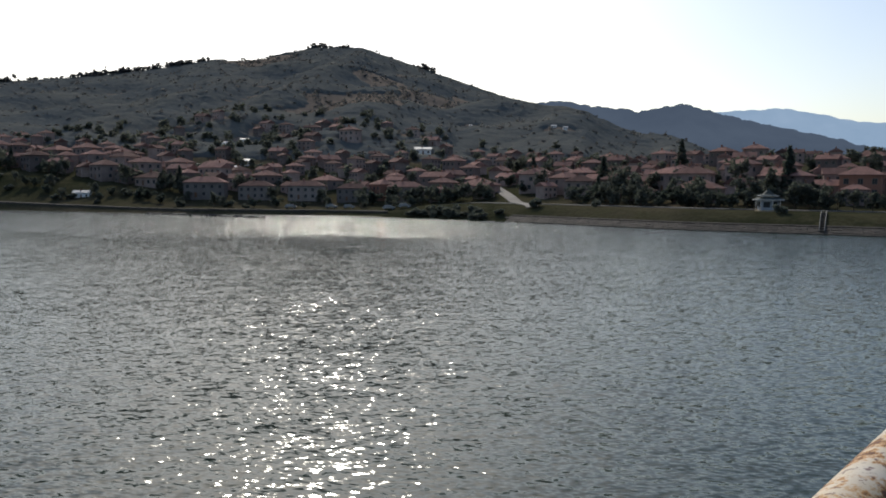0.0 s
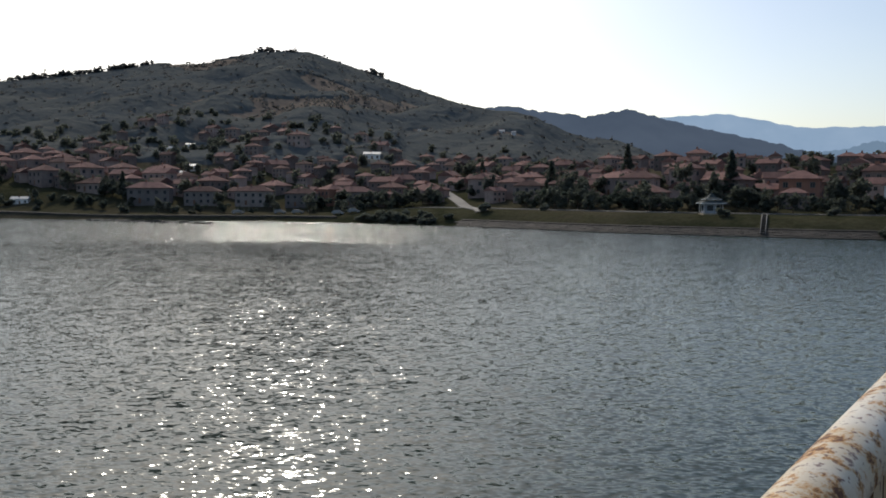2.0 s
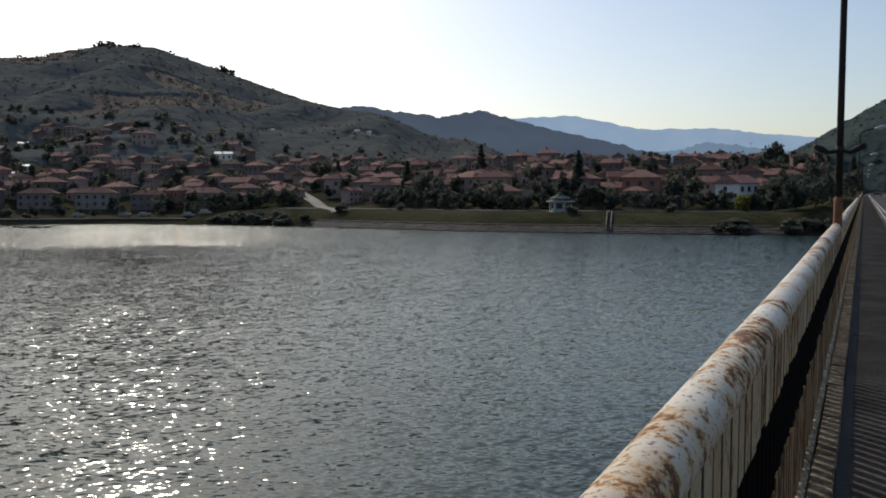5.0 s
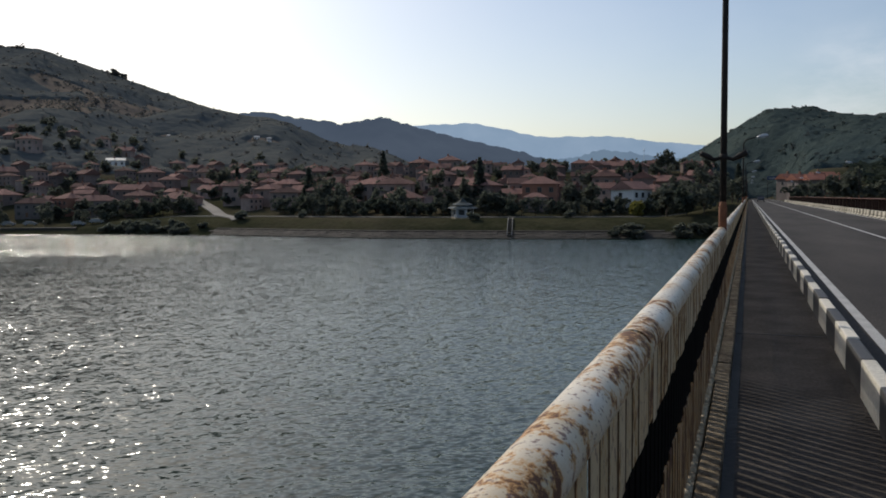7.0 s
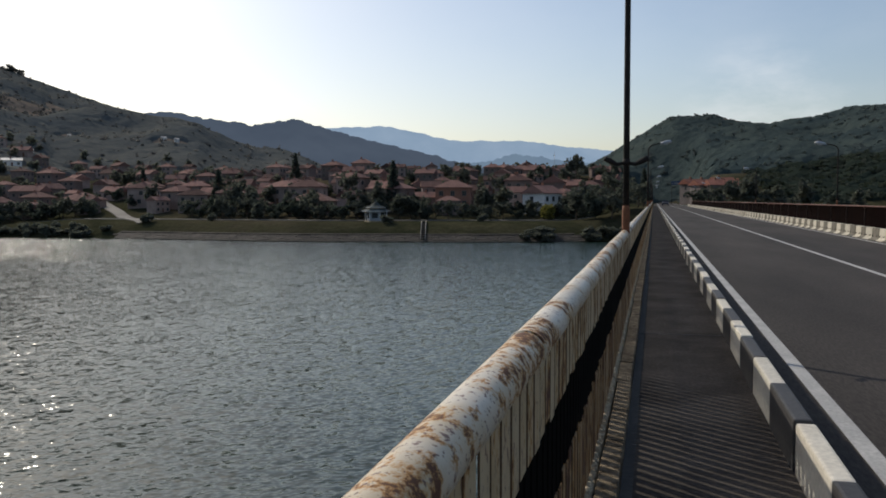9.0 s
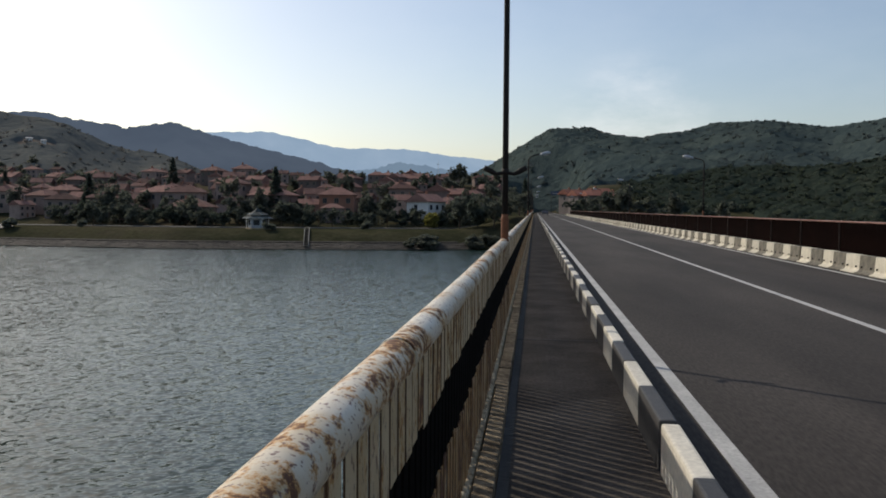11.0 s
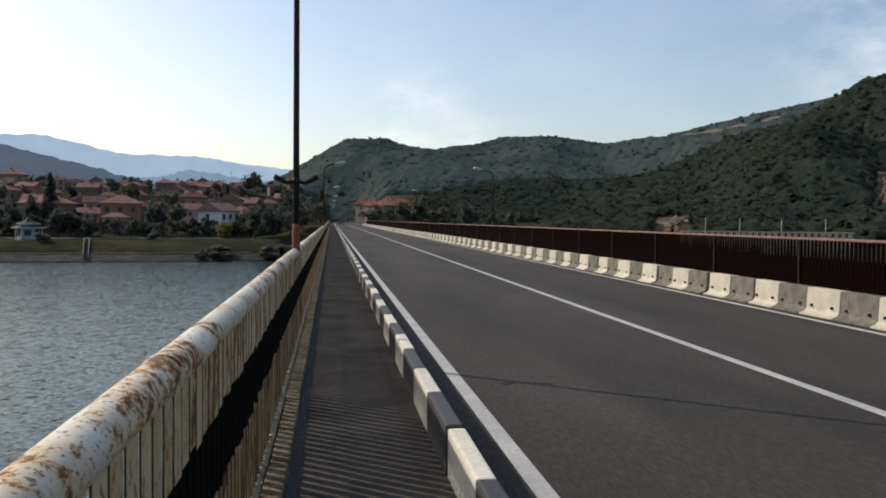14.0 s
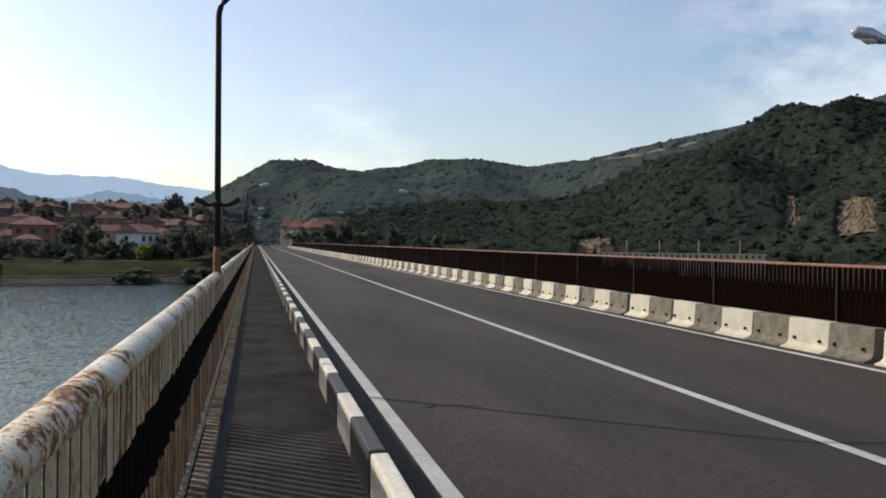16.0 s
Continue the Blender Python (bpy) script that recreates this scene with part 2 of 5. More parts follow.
M_FRAME = surface("window_frame_paint", (0.14, 0.128, 0.115), (0.2, 0.186, 0.168), 2, 12, 0.6, 0.1, 0.005)
M_GLASS = surface("dark_window_glass", (0.02, 0.024, 0.03), (0.04, 0.045, 0.05), 0.6, 3, 0.08, 0.05, 0.005)
M_WOOD = surface("brown_door_wood", (0.12, 0.06, 0.03), (0.2, 0.1, 0.055), 2, 14, 0.6, 0.2, 0.005)
M_STONE = surface("revetment_stone", (0.04, 0.034, 0.027), (0.078, 0.066, 0.052), 0.25, 1.6, 0.95, 0.7, 0.15, speck=0.3)
M_STREET = surface("pale_dusty_street", (0.12, 0.11, 0.096), (0.19, 0.175, 0.154), 0.15, 2, 0.9, 0.3, 0.03)
M_BARK = surface("bark", (0.07, 0.05, 0.035), (0.12, 0.09, 0.065), 1.5, 12, 0.95, 0.8, 0.03)
M_LEAF = island_leaves("deciduous_leaves", (0.105, 0.114, 0.096), (0.145, 0.155, 0.126))
M_LEAF_DARK = island_leaves("conifer_leaves", (0.065, 0.08, 0.07), (0.095, 0.11, 0.09))
M_LEAF_YEL = island_leaves("yellow_blossom_leaves", (0.16, 0.15, 0.045), (0.25, 0.23, 0.07))
# Scrub colour is raised and greyed to hold the haze before the hill.
M_WOODS_HAZED = island_leaves("hazed_hillside_scrub", (0.1, 0.102, 0.106), (0.128, 0.128, 0.13), through=0.5)
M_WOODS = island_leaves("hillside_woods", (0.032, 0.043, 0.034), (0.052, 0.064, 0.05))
# Paler and bluer than the spur's woods: distance haze is put into the colour.
M_WOODS_FAR = island_leaves("hazed_far_woods", (0.052, 0.068, 0.074), (0.074, 0.092, 0.096), through=0.5)


def canopy_material(name, c0, c1, relief=0.8):
    """Closed tree canopy: crown-sized mottling under broad drifts of tone, deep soft relief."""
    m, nt, bs = nodes_of(name)
    crowns = noise_node(nt, 0.3, 5, 0.7)
    drifts = noise_node(nt, 0.022, 4, 0.6)
    col = mix_node(nt, ramp_node(nt, crowns.outputs["Fac"], 0.3, 0.7).outputs[0], c0, c1)
    tone = ramp_node(nt, drifts.outputs["Fac"], 0.35, 0.65, (0.8, 0.84, 0.88), (1.15, 1.1, 1.02))
    out = mix_node(nt, 1.0, col.outputs[0], tone.outputs[0], "MULTIPLY")
    nt.links.new(out.outputs[0], bs.inputs["Base Color"])
    bs.inputs["Roughness"].default_value, bs.inputs["Specular IOR Level"].default_value = 1.0, 0.0
    bump_node(nt, bs, crowns.outputs["Fac"], relief, 2.0)
    return m


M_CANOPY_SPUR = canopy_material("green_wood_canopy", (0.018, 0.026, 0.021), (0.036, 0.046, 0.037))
# The back hills' canopy carries distance haze in its base colour.
M_CANOPY_BACK = canopy_material("hazed_back_canopy", (0.038, 0.053, 0.055), (0.064, 0.084, 0.08), 0.6)
# Left hill's canopy: its pale grey-green base includes the haze.
M_CANOPY_LEFT = canopy_material("hazed_scrub_canopy", (0.09, 0.097, 0.096), (0.128, 0.133, 0.124), 0.3)
M_PAV_BLUE = surface("blue_grey_kiosk_wall", (0.27, 0.3, 0.33), (0.35, 0.38, 0.41), 0.6, 5, 0.7, 0.2, 0.01)
M_PAV_ROOF = surface("grey_green_sheet_roof", (0.045, 0.055, 0.052), (0.08, 0.092, 0.088), 0.6, 6, 0.8, 0.2, 0.01, spec=0.1)
M_CAR_WHITE = surface("pale_car_paint", (0.22, 0.215, 0.2), (0.28, 0.275, 0.26), 1, 8, 0.2, 0.02, 0.002)
M_POST = surface("lighter_brown_post_steel", (0.05, 0.034, 0.026), (0.085, 0.058, 0.044), 1.4, 22, 0.8, 0.3, 0.004)
M_CAR = surface("dark_car_paint", (0.03, 0.03, 0.035), (0.04, 0.04, 0.045), 1, 8, 0.25, 0.02, 0.002)
M_TYRE = surface("tyre_rubber", (0.02, 0.02, 0.02), (0.03, 0.03, 0.03), 4, 20)
M_SIGN = surface("blue_sign_sheet", (0.02, 0.045, 0.1), (0.03, 0.06, 0.13), 1, 8, 0.6, 0.05, 0.002)
M_CLIFF = surface("bare_earth_cliff", (0.13, 0.098, 0.07), (0.23, 0.178, 0.125), 0.12, 0.9, 1.0, 0.9, 1.2, speck=0.45, spec=0.0)


def ground_material():
    m, nt, bs = nodes_of("grass_and_earth")
    a = noise_node(nt, 0.011, 6, 0.6)
    b = noise_node(nt, 0.09, 5, 0.65)
    c = noise_node(nt, 0.9, 4, 0.6)
    col = mix_node(nt, ramp_node(nt, a.outputs["Fac"], 0.46, 0.68).outputs[0], (0.034, 0.036, 0.02), (0.1, 0.082, 0.058))
    col = mix_node(nt, ramp_node(nt, b.outputs["Fac"], 0.45, 0.62).outputs[0], col.outputs[0], (0.058, 0.055, 0.032))
    # dry tan pasture on the upper slopes
    sep = nt.nodes.new("ShaderNodeSeparateXYZ")
    nt.links.new(nt.nodes.new("ShaderNodeTexCoord").outputs["Object"], sep.inputs[0])
    high = nt.nodes.new("ShaderNodeMapRange")
    high.inputs["From Min"].default_value, high.inputs["From Max"].default_value = 10, 26
    nt.links.new(sep.outputs["Z"], high.inputs["Value"])
    dry = mix_node(nt, ramp_node(nt, b.outputs["Fac"], 0.38, 0.66).outputs[0], (0.15, 0.126, 0.104), (0.21, 0.174, 0.138))
    col = mix_node(nt, high.outputs[0], col.outputs[0], dry.outputs[0])
    g = ramp_node(nt, c.outputs["Fac"], 0.25, 0.75, (0.7,) * 3, (1.25,) * 3)
    out = mix_node(nt, 1.0, col.outputs[0], g.outputs[0], "MULTIPLY")
    nt.links.new(out.outputs[0], bs.inputs["Base Color"])
    bs.inputs["Roughness"].default_value = 1.0
    bs.inputs["Specular IOR Level"].default_value = 0.0
    bump_node(nt, bs, b.outputs["Fac"], 0.6, 1.5)
    return m


M_GROUND = ground_material()


def water_material():
    """Wind-ruffled lake: the slopes of three sizes of wavelets tilt a smooth mirror surface."""
    m, nt, bs = nodes_of("lake_water")
    nt.nodes.remove(bs)
    body = nt.nodes.new("ShaderNodeBsdfDiffuse")
    body.inputs["Color"].default_value = (0.012, 0.028, 0.022, 1)
    gloss = nt.nodes.new("ShaderNodeBsdfGlossy")
    gloss.distribution = "BECKMANN"
    gloss.inputs["Color"].default_value = (0.88, 0.9, 0.88, 1)
    gloss.inputs["Roughness"].default_value = 0.185
    fresnel = nt.nodes.new("ShaderNodeFresnel")
    fresnel.inputs["IOR"].default_value = 1.31
    both = nt.nodes.new("ShaderNodeMixShader")
    nt.links.new(fresnel.outputs[0], both.inputs[0])
    nt.links.new(body.outputs[0], both.inputs[1])
    nt.links.new(gloss.outputs[0], both.inputs[2])
    nt.links.new(both.outputs[0], nt.nodes["Material Output"].inputs["Surface"])
    co = nt.nodes.new("ShaderNodeTexCoord")

    def vec(op, x, y):
        n = nt.nodes.new("ShaderNodeVectorMath")
        n.operation = op
        for sock, v in zip(n.inputs, (x, y)):
            if isinstance(v, tuple):
                sock.default_value = v
            else:
                nt.links.new(v, sock)
        return n.outputs[0]

    total = None
    for turn, stretch, scale, steep in ((50, (2.6, 1, 1), 0.6, (0.13, 0.13, 0)), (56, (2.4, 1, 1), 2.6, (0.36, 0.52, 0)), (28, (2.0, 1, 1), 6.0, (0.56, 0.85, 0))):
        mp = nt.nodes.new("ShaderNodeMapping")
        mp.vector_type = "TEXTURE"
        mp.inputs["Rotation"].default_value[2] = radians(turn)
        mp.inputs["Scale"].default_value = stretch
        nt.links.new(co.outputs["Object"], mp.inputs[0])
        n = nt.nodes.new("ShaderNodeTexNoise")
        n.inputs["Scale"].default_value, n.inputs["Detail"].default_value = scale, 1.0
        nt.links.new(mp.outputs[0], n.inputs["Vector"])
        tilt = vec("MULTIPLY", vec("SUBTRACT", n.outputs["Color"], (0.5, 0.5, 0.5)), steep)
        total = tilt if total is None else vec("ADD", total, tilt)
    # gusts: a ruffled reach under the far shore, a calmer belt before it, drifting patches elsewhere
    dot = nt.nodes.new("ShaderNodeVectorMath")
    dot.operation, dot.inputs[1].default_value = "DOT_PRODUCT", (-0.70, 0.71, 0)
    nt.links.new(co.outputs["Object"], dot.inputs[0])
    reach = dot.outputs["Value"]
    drift = noise_node(nt, 0.012, 3, 0.55, (0.6, 1.8, 1))
    shift = nt.nodes.new("ShaderNodeMath")
    shift.operation, shift.inputs[1].default_value = "MULTIPLY_ADD", 150.0
    nt.links.new(drift.outputs["Fac"], shift.inputs[0])
    nt.links.new(reach, shift.inputs[2])
    along = nt.nodes.new("ShaderNodeMapRange")
    along.inputs["From Min"].default_value, along.inputs["From Max"].default_value = 75.0, 375.0
    nt.links.new(shift.outputs[0], along.inputs["Value"])
    ramp = nt.nodes.new("ShaderNodeValToRGB")
    stops = ((0.0, 1.0), (0.2, 1.0), (0.36, 0.68), (0.5, 0.68), (0.56, 1.8), (1.0, 2.0))
    while len(ramp.color_ramp.elements) < len(stops):
        ramp.color_ramp.elements.new(0.5)
    for el, (p, v) in zip(ramp.color_ramp.elements, stops):
        el.position, el.color = p, (v / 2.0, v / 2.0, v / 2.0, 1)
    nt.links.new(along.outputs[0], ramp.inputs[0])
    patch = noise_node(nt, 0.035, 4, 0.6, (0.5, 1.6, 1))
    gust = mix_node(nt, 1.0, ramp.outputs[0], ramp_node(nt, patch.outputs["Fac"], 0.36, 0.62, (0.8,) * 3, (1.0,) * 3).outputs[0], "MULTIPLY")
    def span(value, f0, f1, t0, t1):
        n = nt.nodes.new("ShaderNodeMapRange")
        for key, v in (("From Min", f0), ("From Max", f1), ("To Min", t0), ("To Max", t1)):
            n.inputs[key].default_value = v
        nt.links.new(value, n.inputs["Value"])
        return n.outputs[0]

    # the lee of the bridge: low ripples close by, livelier towards the town's bank
    lee = nt.nodes.new("ShaderNodeVectorMath")
    lee.operation, lee.inputs[1].default_value = "DOT_PRODUCT", (0.71, 0.70, 0)
    nt.links.new(co.outputs["Object"], lee.inputs[0])
    sep = nt.nodes.new("ShaderNodeSeparateXYZ")
    nt.links.new(co.outputs["Object"], sep.inputs[0])
    gust = mix_node(nt, span(lee.outputs["Value"], -8.0, 42.0, 0.0, 1.0), gust.outputs[0], span(sep.outputs["Y"], 40.0, 130.0, 0.22, 0.85))
    total = vec("MULTIPLY", total, gust.outputs[0])
    total = vec("MULTIPLY", total, (-2.15, -2.15, 0))
    normal = vec("ADD", total, (0, 0, 1))
    n = nt.nodes.new("ShaderNodeVectorMath")
    n.operation = "NORMALIZE"
    nt.links.new(normal, n.inputs[0])
    nt.links.new(n.outputs[0], gloss.inputs["Normal"])
    nt.links.new(n.outputs[0], fresnel.inputs["Normal"])
    return m


M_WATER = water_material()


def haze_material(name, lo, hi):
    """A plain backdrop of far blue ridges: black base, the air's haze painted in as glow."""
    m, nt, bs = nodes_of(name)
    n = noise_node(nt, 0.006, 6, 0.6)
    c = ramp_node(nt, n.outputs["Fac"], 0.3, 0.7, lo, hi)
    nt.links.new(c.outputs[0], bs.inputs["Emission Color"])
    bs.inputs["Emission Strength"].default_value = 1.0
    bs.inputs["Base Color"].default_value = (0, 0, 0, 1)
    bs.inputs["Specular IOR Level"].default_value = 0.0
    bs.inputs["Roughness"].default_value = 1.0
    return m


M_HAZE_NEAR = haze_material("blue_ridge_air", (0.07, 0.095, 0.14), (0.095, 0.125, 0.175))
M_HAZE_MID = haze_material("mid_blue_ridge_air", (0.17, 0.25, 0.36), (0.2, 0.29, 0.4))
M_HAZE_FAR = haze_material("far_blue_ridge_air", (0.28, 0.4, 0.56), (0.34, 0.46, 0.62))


# ---- mesh helpers ----
def mesh_of(name, verts, faces, mats, smooth=False):
    me = bpy.data.meshes.new(name)
    me.from_pydata([tuple(v) for v in verts], [], [tuple(f) for f in faces])
    for m in mats if isinstance(mats, (list, tuple)) else [mats]:
        me.materials.append(m)
    if smooth:
        me.polygons.foreach_set("use_smooth", [True] * len(me.polygons))
    me.update()
    return me


def thing(name, label="", category="", group="", kind="", m=None):
    ob = new(name)
    ob.empty_display_size = 0.2
    if m is not None:
        ob.matrix_world = m
    return tagged(ob, label, category, group, kind)


def part(name, me, parent, m=None, label=""):
    """One mesh object under a thing; me is a mesh or a bmesh's mesh."""
    ob = new(name, me)
    ob.parent = parent
    if m is not None:
        ob.matrix_basis = m
    return tagged(ob, label)


def bm_mesh(name, bm, mat, smooth=False):
    me = bpy.data.meshes.new(name)
    bm.to_mesh(me)
    bm.free()
    for m in mat if isinstance(mat, (list, tuple)) else [mat]:
        me.materials.append(m)
    if smooth:
        me.polygons.foreach_set("use_smooth", [True] * len(me.polygons))
    return me


def box(name, x0, x1, y0, y1, z0, z1, mat, bevel=0.0):
    bm = bmesh.new()
    bmesh.ops.create_cube(bm, size=1, matrix=Matrix.Translation(((x0 + x1) / 2, (y0 + y1) / 2, (z0 + z1) / 2)) @ Matrix.Diagonal((x1 - x0, y1 - y0, z1 - z0, 1)))
    if bevel:
        bmesh.ops.bevel(bm, geom=bm.edges[:], offset=bevel, segments=2, affect="EDGES", profile=0.6)
    return bm_mesh(name, bm, mat)


def tube(name, points, radii, mat, sides=12, caps=True):
    """A round tube through points with a radius at each."""
    verts, faces = [], []
    pts = [Vector(p) for p in points]
    for i, p in enumerate(pts):
        d = (pts[min(i + 1, len(pts) - 1)] - pts[max(i - 1, 0)]).normalized()
        side = d.cross(Vector((0, 0, 1)) if abs(d.z) < 0.9 else Vector((0, 1, 0))).normalized()
        up = side.cross(d)
        for k in range(sides):
            a = 2 * math.pi * k / sides
            verts.append(p + (side * math.cos(a) + up * math.sin(a)) * radii[i])
    for i in range(len(pts) - 1):
        for k in range(sides):
            k2 = (k + 1) % sides
            faces.append((i * sides + k, i * sides + k2, (i + 1) * sides + k2, (i + 1) * sides + k))
    if caps:
        faces.append(tuple(range(sides - 1, -1, -1)))
        faces.append(tuple((len(pts) - 1) * sides + k for k in range(sides)))
    return mesh_of(name, verts, faces, mat, True)


# ---- lie of the land ----
WATER_Z = -8.0
SHORE_X = [-4600, -900, -600, -400, -320, -245, -205, -160, -137, -100, -82, -40, -13, 20, 70, 120, 170, 215, 250, 4600]
SHORE_Y = [-900, -120, 30, 108, 132, 154, 183, 192, 190, 184, 182, 187, 195, 206, 214, 205, 170, 90, -60, -900]
# crest lines: x, y, height
HILL_LEFT = [(-1150, -200, 60), (-1010, 130, 86), (-831, 345, 95), (-805, 403, 103), (-769, 468, 115), (-742, 510, 126), (-733, 522, 128), (-706, 558, 133), (-672, 598, 144), (-640, 632, 145), (-615, 657, 134), (-570, 697, 114), (-522, 733, 94), (-472, 766, 82), (-442, 784, 70), (-396, 808, 52), (-330, 840, 30)]
SHOULDER = [(-420, 515, 68), (-363, 527, 63), (-342, 541, 60), (-320, 555, 53), (-301, 565, 47.5), (-284, 574, 40.5), (-270, 580, 36.5), (-257, 586, 32), (-225, 600, 22)]
HILL_RIGHT = [(-110, 730, 4), (-62, 697, 22), (-34, 699, 38), (12, 700, 66), (45, 699, 67), (87, 695, 58), (141, 686, 69), (185, 675, 69), (222, 664, 63), (273, 645, 71), (309, 628, 80), (338, 613, 87), (385, 585, 97), (418, 561, 101), (453, 534, 112), (520, 440, 125), (560, 250, 140), (580, -100, 130), (600, -500, 90)]
SPUR = [(60, 425, -4), (95, 420, 8), (122, 412, 17), (152, 402, 24), (186, 388, 35), (220, 370, 51), (290, 390, 74), (360, 430, 84), (430, 480, 98)]


def crest(points, x, y, width, power):
    """Height of a hill that falls from its crest line over a width."""
    best_d = np.full(x.shape, 1e9)
    best_h = np.zeros(x.shape)
    for (x0, y0, h0), (x1, y1, h1) in zip(points, points[1:]):
        dx, dy = x1 - x0, y1 - y0
        k = np.clip(((x - x0) * dx + (y - y0) * dy) / (dx * dx + dy * dy), 0, 1)
        d = np.hypot(x - x0 - k * dx, y - y0 - k * dy)
        h = h0 + k * (h1 - h0)
        near = d < best_d
        best_d, best_h = np.where(near, d, best_d), np.where(near, h, best_h)
    return -9 + (best_h + 9) * np.clip(1 - best_d / width, 0, 1) ** power, best_d


def wave_noise(x, y, size, seed):
    r = np.random.default_rng(seed)
    out = np.zeros(np.shape(x))
    for i in range(10):
        a, p, f = r.uniform(0, 6.28), r.uniform(0, 6.28), r.uniform(0.6, 2.2) / size
        out = out + np.sin((np.cos(a) * x + np.sin(a) * y) * f * 6.28 + p) / (1 + 0.5 * i)
    return out / 3


def land(x, y):
    x, y = np.asarray(x, float), np.asarray(y, float)
    s = y - np.interp(x, SHORE_X, SHORE_Y)
    z = np.interp(s, [-60, -4, 0, 5, 12, 34, 150, 320, 1500], [-14, -10, -8.1, -6.0, -3.9, -3.6, 11.5, 14, 16])
    low = np.interp(s, [-60, -4, 0, 3, 34, 150, 320, 1500], [-14, -10, -8.1, -6.8, -5.6, 10.5, 14, 16])
    west = np.clip((-168 - x) / 30, 0, 1)
    z = z + west * (low - z)
    east = np.clip((x - 25) / 60, 0, 1)
    z = np.where(s > 20, z * (1 - east) + east * np.minimum(z, -3.0), z)
    south = np.interp(-130 - y, [-40, 0, 12, 60, 900], [-14, -8.5, -5, -2, 25])
    z = np.maximum(z, south)
    hl, dl = crest(HILL_LEFT, x, y, 620, 1.15)
    hl = np.maximum(hl, crest(SHOULDER, x, y, 300, 1.1)[0])
    hr, dr = crest(HILL_RIGHT, x, y, 440, 1.0)
    hs, ds = crest(SPUR, x, y, 190, 0.9)
    rough = wave_noise(x, y, 130, 3)
    hr = np.maximum(hr, hs + rough * 4 * np.clip(ds / 60, 0, 1) * np.clip(hs / 20, 0, 1))
    hl = hl + rough * 7 * np.clip(dl / 120, 0, 1) * np.clip(hl / 40, 0, 1)
    hr = hr + rough * 10 * np.clip(dr / 120, 0, 1) * np.clip(hr / 30, 0, 1)
    dry = np.clip((s + 2) / 30, 0, 1)
    z = z + dry * (np.maximum(np.maximum(hl, hr), z) - z)
    # causeway that carries the road on from the bridge's end
    lane = np.clip(1 - (np.abs(x - 4.4) - 9) / 14, 0, 1) * np.clip((y - 203) / 12, 0, 1) * np.clip((520 - y) / 60, 0, 1)
    return z + lane * (-0.25 - z)


def axis(stops):
    out = []
    for a, b, step in stops:
        out += list(np.arange(a, b, step))
    return np.array(out + [stops[-1][1]])


gx = axis([(-4600, -1300, 300), (-1300, -460, 24), (-460, 60, 6), (60, 640, 12), (640, 1300, 40), (1300, 4600, 300)])
gy = axis([(-4600, -700, 300), (-700, -160, 30), (-160, 100, 12), (100, 240, 3), (240, 420, 7), (420, 900, 12), (900, 1500, 50), (1500, 4600, 300)])
GX, GY = np.meshgrid(gx, gy)
GZ = land(GX, GY)
nx, ny = len(gx), len(gy)
gv = np.stack([GX.ravel(), GY.ravel(), GZ.ravel()], 1)
gf = [(j * nx + i, j * nx + i + 1, (j + 1) * nx + i + 1, (j + 1) * nx + i) for j in range(ny - 1) for i in range(nx - 1)]
tagged(new("ground", mesh_of("ground", gv, gf, M_GROUND, True)), "grassy and earthy shore rising into hills", "ground", kind="structure")

wv = [(-4600, -4600, WATER_Z), (4600, -4600, WATER_Z), (4600, 900, WATER_Z), (-4600, 900, WATER_Z)]
tagged(new("water", mesh_of("water", wv, [(0, 1, 2, 3)], M_WATER)), "grey-green rippled lake water glittering under the sun", "water", kind="structure")


def ridge_backdrop(name, points, mat, label, foot):
    """A far ridge with a ragged crest and some depth."""
    verts, faces = [], []
    pts = np.array(points, float)
    k = np.linspace(0, len(pts) - 1, 260)
    xs, ys, zs = (np.interp(k, range(len(pts)), pts[:, i]) for i in range(3))
    zs = zs + np.convolve(rng.normal(0, 3.5, 260), np.ones(4) / 4, "same")
    for i in range(260):
        d = Vector((xs[i], ys[i], 0)).normalized()
        for back, drop in ((-420, 1.0), (-180, 0.55), (0, 0.0), (150, 0.8)):
            verts.append((xs[i] + d.x * back, ys[i] + d.y * back, zs[i] + (foot - zs[i]) * drop))
    for i in range(259):
        for j in range(3):
            a = i * 4 + j
            faces.append((a, a + 4, a + 5, a + 1))
    tagged(new(name, mesh_of(name, verts, faces, mat, True)), label, "hills", kind="structure")


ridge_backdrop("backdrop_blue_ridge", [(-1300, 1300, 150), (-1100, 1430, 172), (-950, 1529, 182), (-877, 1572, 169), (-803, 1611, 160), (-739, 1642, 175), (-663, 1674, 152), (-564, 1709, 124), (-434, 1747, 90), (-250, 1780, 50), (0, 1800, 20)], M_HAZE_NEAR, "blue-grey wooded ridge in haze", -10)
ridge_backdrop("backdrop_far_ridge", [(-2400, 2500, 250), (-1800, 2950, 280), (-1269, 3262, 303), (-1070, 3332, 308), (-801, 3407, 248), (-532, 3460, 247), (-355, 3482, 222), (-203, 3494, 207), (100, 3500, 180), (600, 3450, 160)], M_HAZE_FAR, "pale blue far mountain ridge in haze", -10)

ridge_backdrop("backdrop_low_ridge", [(-1150, 2330, 60), (-670, 2510, 112), (-520, 2545, 118), (-415, 2566, 143), (-330, 2580, 132), (-200, 2592, 112), (0, 2600, 90), (300, 2590, 60)], M_HAZE_MID, "low blue ridge in haze before the far mountains", -10)


